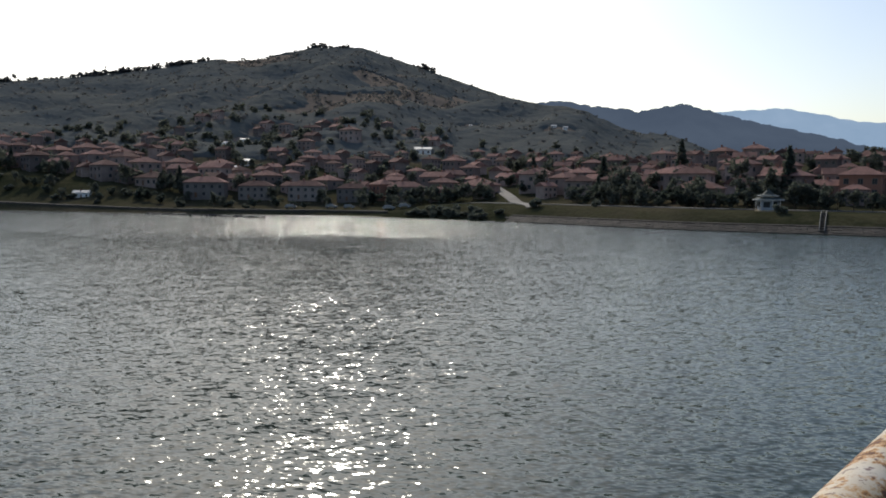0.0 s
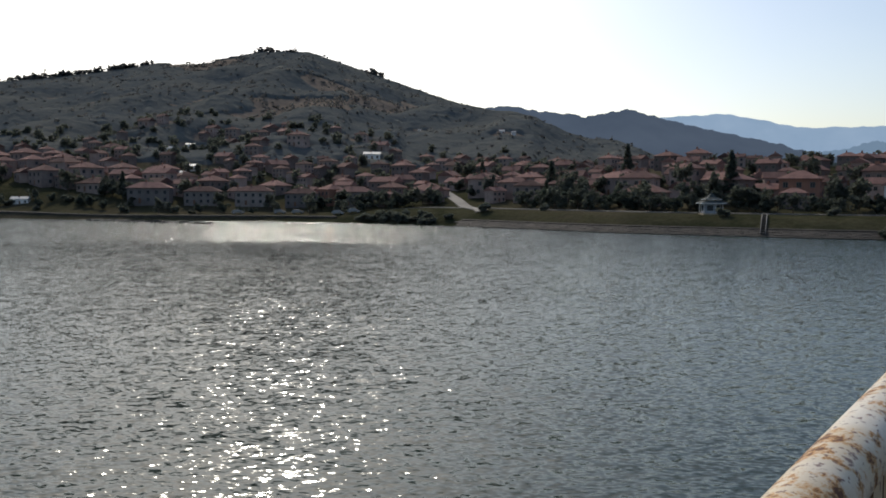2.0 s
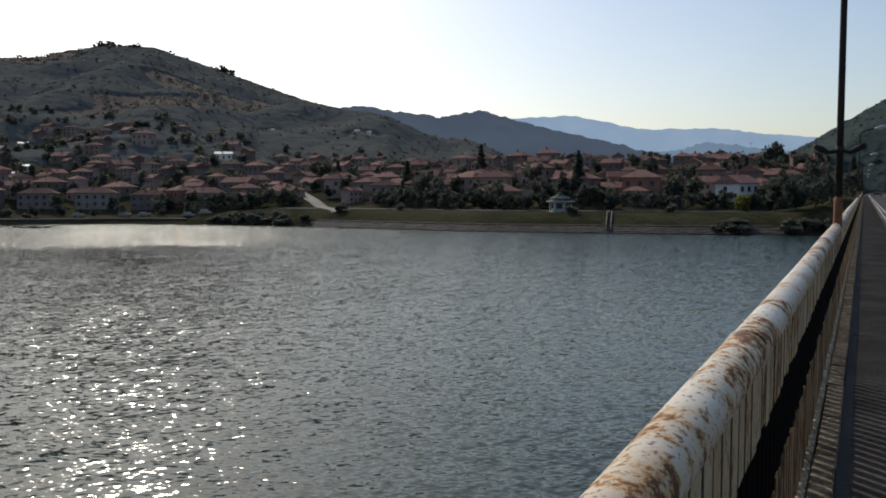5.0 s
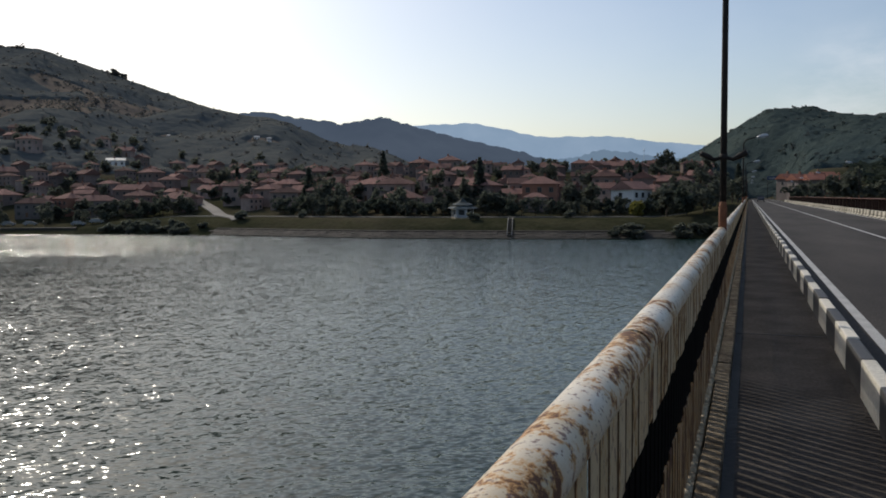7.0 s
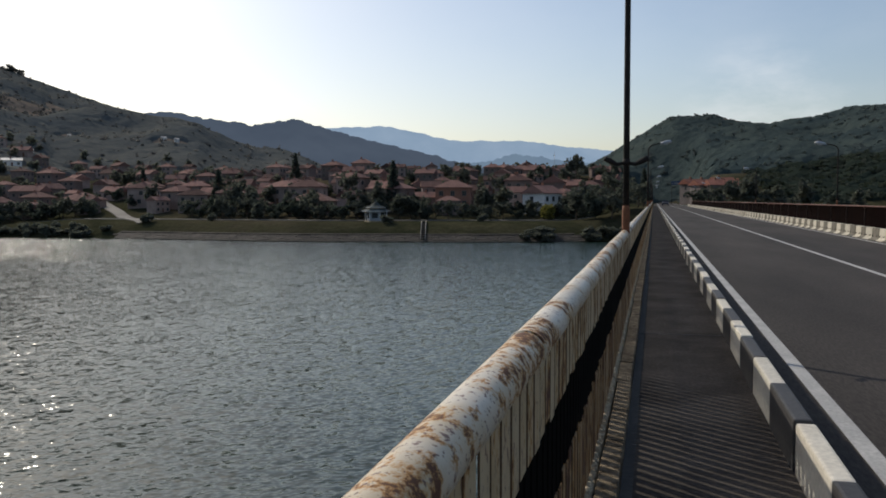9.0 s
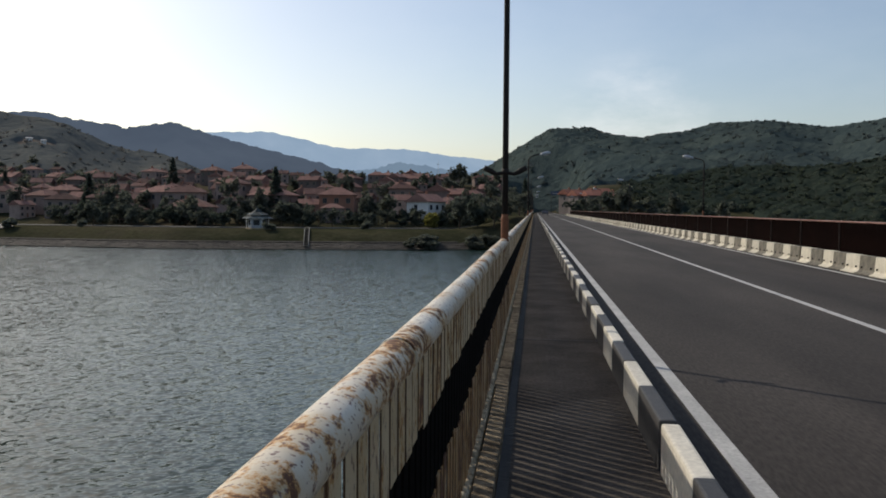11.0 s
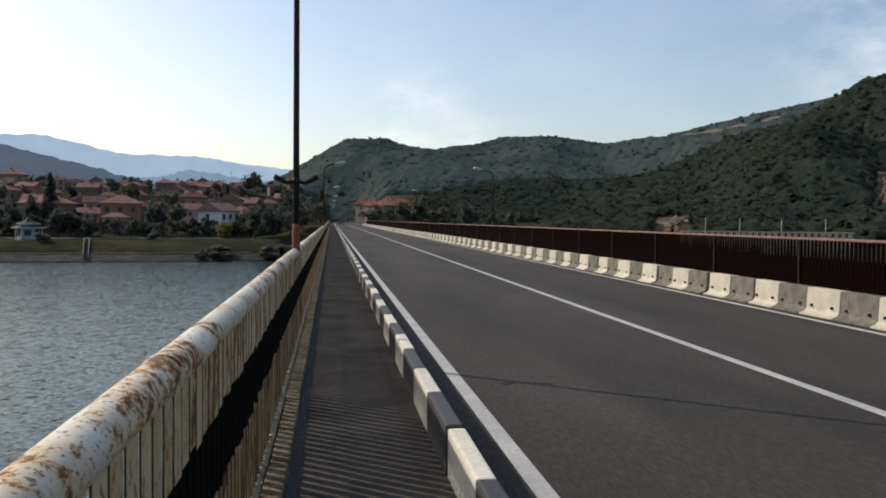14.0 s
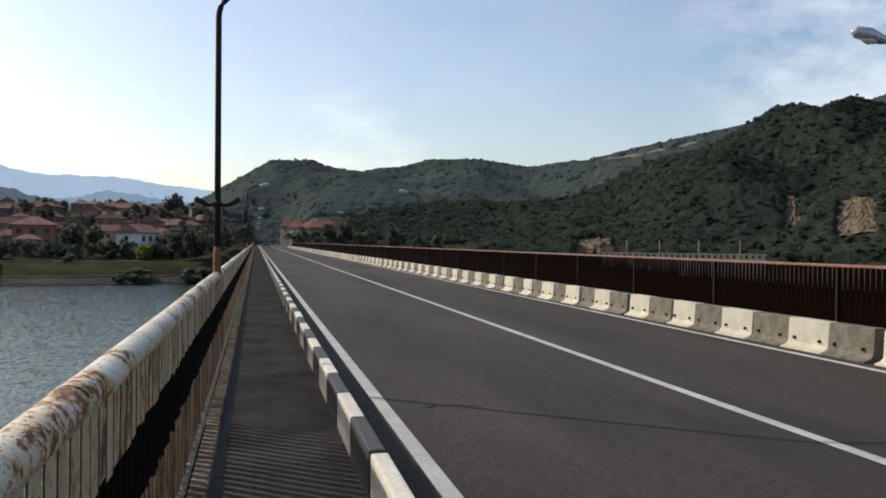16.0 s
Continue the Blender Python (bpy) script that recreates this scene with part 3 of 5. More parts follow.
# ---- the bridge ----
Y0, Y1 = -125.0, 217.0
EDGE_L, WALK_L, KERB_L, KERB_R, ROAD_R = -0.23, -0.14, 0.725, 0.835, 8.15
tagged(new("bridge_deck", box("bridge_deck", -0.5, 9.3, Y0, Y1, -1.1, -0.06, M_DECK, 0.03)), "concrete bridge deck slab", "bridge", kind="structure")
tagged(new("road", box("road", KERB_R, ROAD_R + 0.6, Y0, 470, -0.056, 0.0, M_ASPHALT)), "worn dark grey asphalt carriageway", "road", kind="structure")
tagged(new("pavement", box("pavement", -0.16, KERB_L, Y0, 330, -0.055, 0.004, M_WALK)), "narrow worn dark asphalt footway", "pavement", kind="structure")
tagged(new("edge_line_near", box("edge_line_near", 1.18, 1.305, Y0, 400, -0.02, 0.004, M_LINE)), "solid white edge line on the asphalt", "road marking", kind="structure")
tagged(new("centre_line", box("centre_line", 4.47, 4.59, Y0, 400, -0.02, 0.004, M_LINE)), "solid white centre line on the asphalt", "road marking", kind="structure")
tagged(new("edge_line_far", box("edge_line_far", 7.68, 7.79, Y0, 400, -0.02, 0.004, M_LINE)), "solid white edge line beside the barrier", "road marking", kind="structure")
for yj in (10.2, 41.0, 72.0, 103.0):
    tagged(new("expansion_joint", box("expansion_joint", -0.22, KERB_L, yj - 0.02, yj + 0.02, -0.03, 0.008, M_CONC_DARK)), "dark expansion joint across the footway", "joint", kind="structure")
# Strip beside the edge beam: the shade lying there is put into its dark colour.
tagged(new("edge_shade_strip", box("edge_shade_strip", EDGE_L + 0.004, -0.16, Y0, Y1, -0.055, 0.002, M_CONC_DARK)), "dark strip along the footway edge, coloured as shade", "gutter", kind="structure")


def upstand():
    """Weathered concrete edge beam: cracked lengths and a beaded outer lip."""
    beam = thing("edge_beam", "weathered crumbling concrete edge beam under the railing", "kerb", kind="structure")
    r = random.Random(5)
    y = -6.0
    i = 0
    while y < Y1:
        ln = r.uniform(0.7, 1.1) if y < 40 else 6.0
        w = r.uniform(-0.008, 0.008)
        h = 0.085 + r.uniform(-0.006, 0.006)
        part("beam_length", box("beam_length", -0.345 + w, EDGE_L + w * 0.5, y, y + ln - 0.012, -0.056, h, M_BEAM, 0.012), beam)
        y += ln
        i += 1
    part("beam_length", box("beam_length", -0.345, EDGE_L, Y0, -6.0, -0.056, 0.085, M_CONC), beam)
    # row of pebbly lumps along the lip
    y = 0.5
    bmv, bmf = [], []
    tv = [(1, 0, 0), (0, 1, 0), (-1, 0, 0), (0, -1, 0), (0.6, 0.6, 0.7), (-0.6, 0.6, 0.7), (-0.6, -0.6, 0.7), (0.6, -0.6, 0.7), (0, 0, 1)]
    tf = [(0, 1, 4), (1, 2, 5), (2, 3, 6), (3, 0, 7), (1, 5, 4), (2, 6, 5), (3, 7, 6), (0, 4, 7), (4, 5, 8), (5, 6, 8), (6, 7, 8), (7, 4, 8)]
    while y < 60:
        sx, sy, sz = r.uniform(0.028, 0.042), r.uniform(0.03, 0.055), r.uniform(0.03, 0.06)
        o = len(bmv)
        cx = -0.385 + r.uniform(-0.006, 0.006)
        bmv += [(cx + a * sx, y + b * sy, 0.07 + c * sz) for a, b, c in tv]
        bmf += [tuple(o + k for k in f) for f in tf]
        y += sy * 1.75
    ob = part("lip", mesh_of("lip", bmv, bmf, M_CONC, True), beam, label="row of pale mortar lumps along the lip")
    part("lip_base", box("lip_base", -0.425, -0.352, Y0, Y1, -0.056, 0.075, M_CONC, 0.01), beam)


upstand()


def kerb():
    k = thing("kerb", "black and white painted concrete kerb stones between footway and road", "kerb", kind="structure")
    white = box("kerb_stone_white", KERB_L, KERB_R, -0.508, 0.508, -0.05, 0.3, M_WHITE, 0.018)
    black = box("kerb_stone_black", KERB_L, KERB_R, -0.508, 0.508, -0.05, 0.3, M_BLACK, 0.018)
    r = random.Random(3)
    for i in range(-12, 208):
        y = 4.24 + 0.515 + i * 1.03
        part("kerb_stone", white if i % 2 == 0 else black, k, pose(r.uniform(-0.006, 0.006), y, r.uniform(-0.01, 0.006), 0, 0, r.uniform(-0.3, 0.3)))
    part("kerb_run", box("kerb_run", KERB_L, KERB_R, Y0, 4.24 - 12 * 1.03 - 0.02, -0.05, 0.29, M_BAR_G), k)


kerb()

# ---- railing beside the footway ----
RAIL_X = -0.385


def slat(name, width, thick, z0, z1, mat, top=None, edge=None):
    """Flat steel bar standing upright, its ends slightly chamfered."""
    w, t = width / 2, thick / 2
    tw = w if top is None else top / 2
    v = [(-t, -w, z0), (t, -w, z0), (t, w, z0), (-t, w, z0), (-t, -tw, z1), (t, -tw, z1), (t, tw, z1), (-t, tw, z1)]
    f = [(3, 2, 1, 0), (4, 5, 6, 7), (0, 1, 5, 4), (1, 2, 6, 5), (2, 3, 7, 6), (3, 0, 4, 7)]
    me = mesh_of(name, v, f, [mat, edge or M_EDGE])
    me.polygons[2].material_index = me.polygons[4].material_index = 1
    return me, v, f


def near_railing():
    rail = thing("railing", "white-painted rusting pipe railing with flat slats black at mid-height", "railing")
    seg = []
    y = -6.0
    while y < Y1:
        seg.append(y)
        y += 1.5 if y < 30 else 12
    rr = random.Random(9)
    pts = [(RAIL_X + rr.uniform(-0.004, 0.004), y, 1.17 + rr.uniform(-0.004, 0.004)) for y in seg]
    part("handrail", tube("handrail", pts, [0.052] * len(pts), M_PIPE, 24), rail, label="thick white pipe handrail with rust stains")
    for yw in (2.35, 8.4, 14.4, 20.4, 26.4):
        part("weld_collar", tube("weld_collar", [(RAIL_X, yw - 0.012, 1.17), (RAIL_X, yw + 0.012, 1.17)], [0.055, 0.055], M_PIPE, 24), rail)
    up, upv, upf = slat("slat", 0.1, 0.005, 0.86, 1.14, M_SLAT)
    # the middle length of each slat is coloured near black
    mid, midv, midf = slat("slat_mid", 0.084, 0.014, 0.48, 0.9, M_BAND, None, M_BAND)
    lo, lov, lof = slat("slat_low", 0.082, 0.006, 0.06, 0.53, M_SLAT_RUST)
    pitch = 0.1275
    bulk = {"u": ([], []), "m": ([], []), "l": ([], [])}
    for i in range(-47, int((Y1 - 0.5) / pitch)):
        y = i * pitch
        for key, me, vv, ff in (("u", up, upv, upf), ("m", mid, midv, midf), ("l", lo, lov, lof)):
            dz, dx, turn = rr.uniform(-0.02, 0.008), rr.uniform(-0.0015, 0.0015), rr.uniform(-0.7, 0.7)
            if key == "l":
                dz = rr.uniform(-0.01, 0.03)
            if key == "m":
                dz, dx = 0.0, -0.012
            if 0 <= i < 98:
                part("slat", me, rail, pose(RAIL_X + dx, y, dz, 0, 0, turn))
            else:
                o = len(bulk[key][0])
                bulk[key][0].extend([(RAIL_X + dx + a, y + b, c + dz) for a, b, c in vv])
                bulk[key][1].extend([tuple(o + k for k in f) for f in ff])
    tagged(part("slats_upper", mesh_of("slats_upper", *bulk["u"], M_SLAT), rail), kind="stuff")
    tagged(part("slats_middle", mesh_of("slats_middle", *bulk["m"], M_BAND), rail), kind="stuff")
    tagged(part("slats_lower", mesh_of("slats_lower", *bulk["l"], M_SLAT_RUST), rail), kind="stuff")


near_railing()


# ---- railing on the other side ----
FAR_X = 8.95


def far_railing():
    rail = thing("railing", "dark red-brown steel bar railing with a pinkish top rail", "railing")
    part("top_rail", box("top_rail", FAR_X - 0.045, FAR_X + 0.045, -40, Y1, 1.24, 1.285, M_TOPRAIL, 0.012), rail, label="faded pinkish red top rail")
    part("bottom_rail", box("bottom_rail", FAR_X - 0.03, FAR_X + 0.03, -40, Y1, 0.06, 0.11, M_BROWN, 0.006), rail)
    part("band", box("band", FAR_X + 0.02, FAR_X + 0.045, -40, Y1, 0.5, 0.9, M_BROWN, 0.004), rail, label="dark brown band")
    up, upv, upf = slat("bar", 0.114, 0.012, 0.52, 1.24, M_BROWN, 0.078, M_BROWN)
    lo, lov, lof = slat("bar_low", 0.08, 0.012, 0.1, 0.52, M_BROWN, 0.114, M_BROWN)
    bulk = ([], [])
    rr = random.Random(4)
    for i in range(-330, int(Y1 / 0.12)):
        y = i * 0.12
        for me, vv, ff in ((up, upv, upf), (lo, lov, lof)):
            if 72 <= i < 216:
                part("bar", me, rail, pose(FAR_X, y, 0, 0, 0, rr.uniform(-2, 2)))
            else:
                o = len(bulk[0])
                bulk[0].extend([(FAR_X + a, y + b, c) for a, b, c in vv])
                bulk[1].extend([tuple(o + k for k in f) for f in ff])
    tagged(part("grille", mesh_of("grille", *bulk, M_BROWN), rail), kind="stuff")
    post = box("post", FAR_X - 0.05, FAR_X - 0.015, -0.008, 0.008, 0.0, 1.235, M_POST, 0.004)
    for i in range(-8, 57):
        part("post", post, rail, pose(0, 11.66 + i * 3.6, 0))


far_railing()
tagged(new("bridge_edge", box("bridge_edge", 8.755, 9.3, Y0, Y1, -0.058, 0.03, M_CONC, 0.01)), "concrete edge strip under the far railing", "kerb", kind="structure")


def barrier_blocks():
    """Concrete safety barrier: upright face on a sloping toe, with two drain holes."""
    def body(mat):
        prof = [(8.62, 0.0), (8.02, 0.0), (8.02, 0.022), (8.11, 0.05), (8.152, 0.1), (8.172, 0.445), (8.184, 0.46), (8.36, 0.46), (8.42, 0.2), (8.62, 0.1)]
        n, hl = len(prof), 0.472
        v = [(x, s * hl, z) for s in (-1, 1) for x, z in prof]
        f = [tuple(range(n)), tuple(range(2 * n - 1, n - 1, -1))] + [(i, i + n, (i + 1) % n + n, (i + 1) % n) for i in range(n)]
        bm = bmesh.new()
        vs = [bm.verts.new(p) for p in v]
        for q in f:
            bm.faces.new([vs[k] for k in q])
        bmesh.ops.recalc_face_normals(bm, faces=bm.faces)
        bmesh.ops.bevel(bm, geom=[e for e in bm.edges if e.calc_length() < 0.9 and abs(e.verts[0].co.y - e.verts[1].co.y) < 0.01], offset=0.008, segments=1, affect="EDGES")
        return bm_mesh("block_body", bm, mat)
    bodies = {"white": body(M_BAR_W), "grey": body(M_BAR_G)}
    # Solid plugs: the shade inside a drain hole is put into their dark colour.
    hole = tube("drain_hole", [(8.12, 0, 0.165), (8.17, 0, 0.168)], [0.024, 0.024], M_HOLE, 10)
    rr = random.Random(8)
    proto = {}
    for i in range(-12, 220):
        y = 11.28 + i * 0.96
        c = "white" if i % 2 == 0 else "grey"
        m = pose(rr.uniform(-0.02, 0.02), y, 0.002, 0, 0, rr.uniform(-0.6, 0.6))
        if c not in proto:
            b = thing("barrier_block", {"white": "whitewashed concrete road barrier block with two drain holes", "grey": "bare grey weathered concrete road barrier block"}[c], "barrier", "barrier blocks along the road", m=m)
            part("body", bodies[c], b)
            for yy in (-0.29, 0.29):
                part("drain_hole", hole, b, pose(0.0, yy, 0))
            proto[c] = b
        else:
            copy_thing(proto[c], m)


barrier_blocks()


# ---- street lamps ----
def lamp_proto(side):
    """Slim lamp post with a rusted foot, bent arm and cobra head; side +1 reaches to +x."""
    lamp = thing("street_lamp", "slim dark steel street lamp with a rusted foot and bent arm", "street lamp", "street lamps along the bridge")
    part("foot", tube("foot", [(-side * 0.075, 0, -0.06), (-side * 0.075, 0, 0.95), (0, 0, 1.2), (0, 0, 1.44), (0, 0, 1.52)], [0.032, 0.032, 0.044, 0.043, 0.033], M_POLE_RUST, 14), lamp, label="orange rusted foot")
    pts = [(0, 0, 1.34), (0, 0, 2.6), (0, 0, 4.05)]
    rad = [0.036, 0.034, 0.032]
    for k in range(1, 7):
        a = radians(70 * k / 6)
        pts.append((side * 0.28 * (1 - math.cos(a)), 0, 4.05 + 0.28 * math.sin(a)))
        rad.append(0.031)
    pts.append((side * 0.62, 0, 4.42))
    rad.append(0.025)
    part("post", tube("post", pts, rad, M_POLE, 12), lamp)
    head = tube("head", [(side * 0.56, 0, 4.370), (side * 0.66, 0, 4.400), (side * 0.86, 0, 4.450), (side * 1.06, 0, 4.475), (side * 1.14, 0, 4.475)], [0.03, 0.07, 0.1, 0.085, 0.02], M_LAMP, 14)
    h = part("head", head, lamp, label="grey lamp head")
    part("lens", tube("lens", [(side * 0.7, 0, 4.385), (side * 0.86, 0, 4.390), (side * 1.05, 0, 4.435)], [0.045, 0.075, 0.04], M_LENS, 12), h, label="clouded lens")
    return lamp


near_lamp = lamp_proto(1)
near_lamp.matrix_world = pose(-0.37, 9.85, 0)
# flag holder strapped to the first post
bracket = lambda s: tube("flag_holder", [(0, 0, 1.98), (s * 0.1, -0.02, 1.96), (s * 0.16, -0.03, 1.99), (s * 0.24, -0.05, 2.03)], [0.02, 0.022, 0.032, 0.03], M_POLE, 10)
part("strap", tube("strap", [(0, 0, 1.95), (0, 0, 2.02)], [0.042, 0.042], M_POLE, 14), near_lamp)
for y in (44.0, 76.0, 107.0, 138.0, 170.0, 201.0):
    copy_thing(near_lamp, pose(-0.37, y, 0))
part("flag_holder", bracket(1), near_lamp)
part("flag_holder", bracket(-1), near_lamp)
far_lamp = lamp_proto(-1)
far_lamp.matrix_world = pose(9.1, 10.2, 0.02)
for y in (47.2, 83.0, 118.0, 153.0, 188.0):
    copy_thing(far_lamp, pose(9.1, y, 0.02))


# ---- trees and woods ----
def fast_mesh(name, verts, tris, mat):
    me = bpy.data.meshes.new(name)
    n, k = len(verts), len(tris)
    me.vertices.add(n)
    me.vertices.foreach_set("co", np.asarray(verts, np.float32).ravel())
    me.loops.add(k * 3)
    me.loops.foreach_set("vertex_index", np.asarray(tris, np.int32).ravel())
    me.polygons.add(k)
    me.polygons.foreach_set("loop_start", np.arange(0, k * 3, 3, dtype=np.int32))
    me.polygons.foreach_set("loop_total", np.full(k, 3, np.int32))
    me.materials.append(mat)
    me.update(calc_edges=True)
    me.validate()
    return me


def clumps(centres, sizes, r, flat=0.8, blades=4):
    """Ragged leaf clumps: a few crossed, jittered leaf blades at each centre."""
    n = len(centres)
    q = np.array([(-1, -0.55, 0), (0.55, -0.8, 0), (1, 0.5, 0), (-0.4, 0.9, 0)])
    v = q[None, None] * r.uniform(0.6, 1.2, (n, blades, 4, 1)) + r.normal(0, 0.12, (n, blades, 4, 3))
    a, e, g = (r.uniform(0, 6.28, (n, blades, 1)) for _ in range(3))
    e = e * 0.5 - 1.57
    x, y, z = v[..., 0], v[..., 1], v[..., 2]
    x, y = x * np.cos(g) - y * np.sin(g), x * np.sin(g) + y * np.cos(g)
    y, z = y * np.cos(e) - z * np.sin(e), y * np.sin(e) + z * np.cos(e)
    x, y = x * np.cos(a) - y * np.sin(a), x * np.sin(a) + y * np.cos(a)
    off = r.normal(0, 0.38, (n, blades, 1, 3))
    v = (np.stack([x, y, z * flat], 3) + off) * sizes[:, None, None, None] + centres[:, None, None, :]
    f = np.array([(0, 1, 2), (0, 2, 3)])[None] + (np.arange(n * blades) * 4)[:, None, None]
    return v.reshape(-1, 3), f.reshape(-1, 3)


def crown_mesh(name, h, w, n, mat, seed, cone=False):
    r = np.random.default_rng(seed)
    if cone:
        k = r.uniform(0, 1, n) ** 0.8
        rad = w * (1 - k) * r.uniform(0.55, 1.05, n) + 0.1
        a = r.uniform(0, 6.28, n)
        c = np.stack([rad * np.cos(a), rad * np.sin(a), 0.12 * h + k * h * 0.88], 1)
        size = r.uniform(0.28, 0.6, n) * (1.1 - 0.5 * k)
    else:
        lobes = r.normal(0, 1, (9, 3)) * (w * 0.42, w * 0.42, h * 0.16) + (0, 0, h * 0.62)
        pick = r.integers(0, 9, n)
        d = r.normal(0, 1, (n, 3))
        d /= np.linalg.norm(d, axis=1)[:, None]
        c = lobes[pick] + d * (r.uniform(0.55, 1.05, n)[:, None] * (w * 0.42, w * 0.42, h * 0.2))
        size = r.uniform(0.22, 0.62, n)
        c[:, 2] = np.maximum(c[:, 2], h * 0.22)
    return fast_mesh(name, *clumps(c, size * max(1.0, h / 9), r), mat)


def tree_proto(h, w, n, mat, seed, label, cone=False, bush=False):
    t = thing("bush" if bush else "tree", label, "bush" if bush else "tree", "bushes on the shore" if bush else "trees of the town")
    r = random.Random(seed)
    top = h * (0.9 if cone else 0.55)
    pts = [(0, 0, -0.6), (0.04 * w, 0, h * 0.15), (-0.03 * w, 0.04 * w, h * 0.35), (0, 0, top)]
    part("trunk", tube("trunk", pts, [h * 0.028, h * 0.022, h * 0.016, h * 0.006], M_BARK, 7), t)
    if not cone and not bush:
        for k in range(4):
            a = r.uniform(0, 6.28)
            part("limb", tube("limb", [(0, 0, h * 0.28), (w * 0.2 * math.cos(a), w * 0.2 * math.sin(a), h * 0.45), (w * 0.42 * math.cos(a), w * 0.42 * math.sin(a), h * 0.62)], [h * 0.011, h * 0.008, h * 0.003], M_BARK, 5), t)
    part("crown", crown_mesh("crown", h, w, n, mat, seed, cone), t)
    return t


tree_kinds = [
    (tree_proto(8.5, 3.2, 210, M_LEAF, 21, "leafy green deciduous tree among the houses"), 8),
    (tree_proto(6.5, 2.8, 210, M_LEAF, 22, "low rounded leafy tree among the houses"), 8),
    (tree_proto(10.5, 3.0, 210, M_LEAF, 23, "tall leafy green tree among the houses"), 5),
    (tree_proto(13.0, 2.7, 210, M_LEAF_DARK, 24, "tall dark conical conifer", cone=True), 3),
    (tree_proto(5.0, 3.2, 210, M_LEAF_DARK, 25, "dense dark green shrub tree"), 8),
]
first_use = set()


def place_tree(i, x, y, s=1.0):
    p = tree_kinds[i][0]
    m = pose(x, y, float(land(x, y)), 0, 0, rnd.uniform(0, 360)) @ Matrix.Diagonal((s, s, s * rnd.uniform(0.9, 1.1), 1))
    if i not in first_use:
        first_use.add(i)
        p.matrix_world = m
    else:
        q = copy_thing(p, pose(0, 0, 0))
        q.matrix_world = m


def shore_y(x):
    return float(np.interp(x, SHORE_X, SHORE_Y))


# ---- houses ----
def window_mesh():
    """Casement: frame proud of the wall, dark glass set back, one mullion."""
    v, f, k = [], [], []
    for x0, x1, y0, z0, z1, mat in ((-0.64, 0.64, -0.05, -0.76, 0.76, 0), (-0.54, -0.04, -0.056, -0.66, 0.66, 1), (0.04, 0.54, -0.056, -0.66, 0.66, 1)):
        o = len(v)
        v += [(x0, y0, z0), (x1, y0, z0), (x1, y0, z1), (x0, y0, z1), (x0, 0.03, z0), (x1, 0.03, z0), (x1, 0.03, z1), (x0, 0.03, z1)]
        f += [(o, o + 1, o + 2, o + 3), (o, o + 4, o + 5, o + 1), (o + 1, o + 5, o + 6, o + 2), (o + 2, o + 6, o + 7, o + 3), (o + 3, o + 7, o + 4, o)]
        k += [mat] * 5
    me = mesh_of("window", v, f, [M_FRAME, M_GLASS])
    me.polygons.foreach_set("material_index", k)
    return me


WINDOW = window_mesh()


def roof_mesh(w, d, z, rise, over, hip, mat):
    """Hipped or gabled roof with overhang and a closed soffit."""
    a, b = w / 2 + over, d / 2 + over
    rx = a - b * 0.95 if hip else a
    t = 0.18
    v = [(-a, -b, z), (a, -b, z), (a, b, z), (-a, b, z), (-rx, 0, z + rise), (rx, 0, z + rise), (-a, -b, z - t), (a, -b, z - t), (a, b, z - t), (-a, b, z - t)]
    f = [(0, 1, 5, 4), (2, 3, 4, 5), (1, 2, 5), (3, 0, 4), (0, 6, 7, 1), (1, 7, 8, 2), (2, 8, 9, 3), (3, 9, 6, 0), (9, 8, 7, 6)]
    return mesh_of("roof", v, f, mat)


def house_proto(w, d, storeys, hip, wall_mat, roof_mat, label, seed, sides=True):
    hs = thing("house", label, "house", "houses of the town")
    r = random.Random(seed)
    h = 2.9 * storeys + 0.4
    part("wall", box("wall", -w / 2, w / 2, -d / 2, d / 2, -3.5, h, wall_mat, 0.03), hs)
    rise = min(w, d) * (0.26 if hip else 0.3)
    roof = part("roof", roof_mesh(w, d, h + 0.06, rise, 0.55, hip, roof_mat), hs)
    if not hip:
        g = mesh_of("gable", [(-w / 2, -d / 2, h), (-w / 2, d / 2, h), (-w / 2, 0, h + rise * 0.86), (w / 2, -d / 2, h), (w / 2, d / 2, h), (w / 2, 0, h + rise * 0.86)], [(0, 2, 1), (3, 4, 5)], wall_mat)
        part("gable", g, hs)
    cx, cy = r.uniform(-w * 0.2, w * 0.2), r.uniform(-0.6, 0.6)
    ch = part("chimney", box("chimney", cx - 0.32, cx + 0.32, cy - 0.32, cy + 0.32, h + 0.2, h + rise + 0.9, M_BRICK, 0.03), hs)
    fr = WINDOW
    for st in range(storeys):
        zc = 1.6 + 2.9 * st
        cols = max(2, int(w // 3.0))
        for k in range(cols):
            x = -w / 2 + w * (k + 0.5) / cols
            if st == 0 and k == 1:
                part("door", box("door", x - 0.5, x + 0.5, -d / 2 - 0.05, -d / 2 + 0.03, 0.1, 2.15, M_WOOD, 0.02), hs)
                continue
            part("window", fr, hs, pose(x, -d / 2 - 0.01, zc))
        for s in (-1, 1) if sides else ():
            part("window", fr, hs, pose(s * (w / 2 + 0.01), r.uniform(-1.2, 1.2), zc, 0, 0, 90 * s))
    return hs


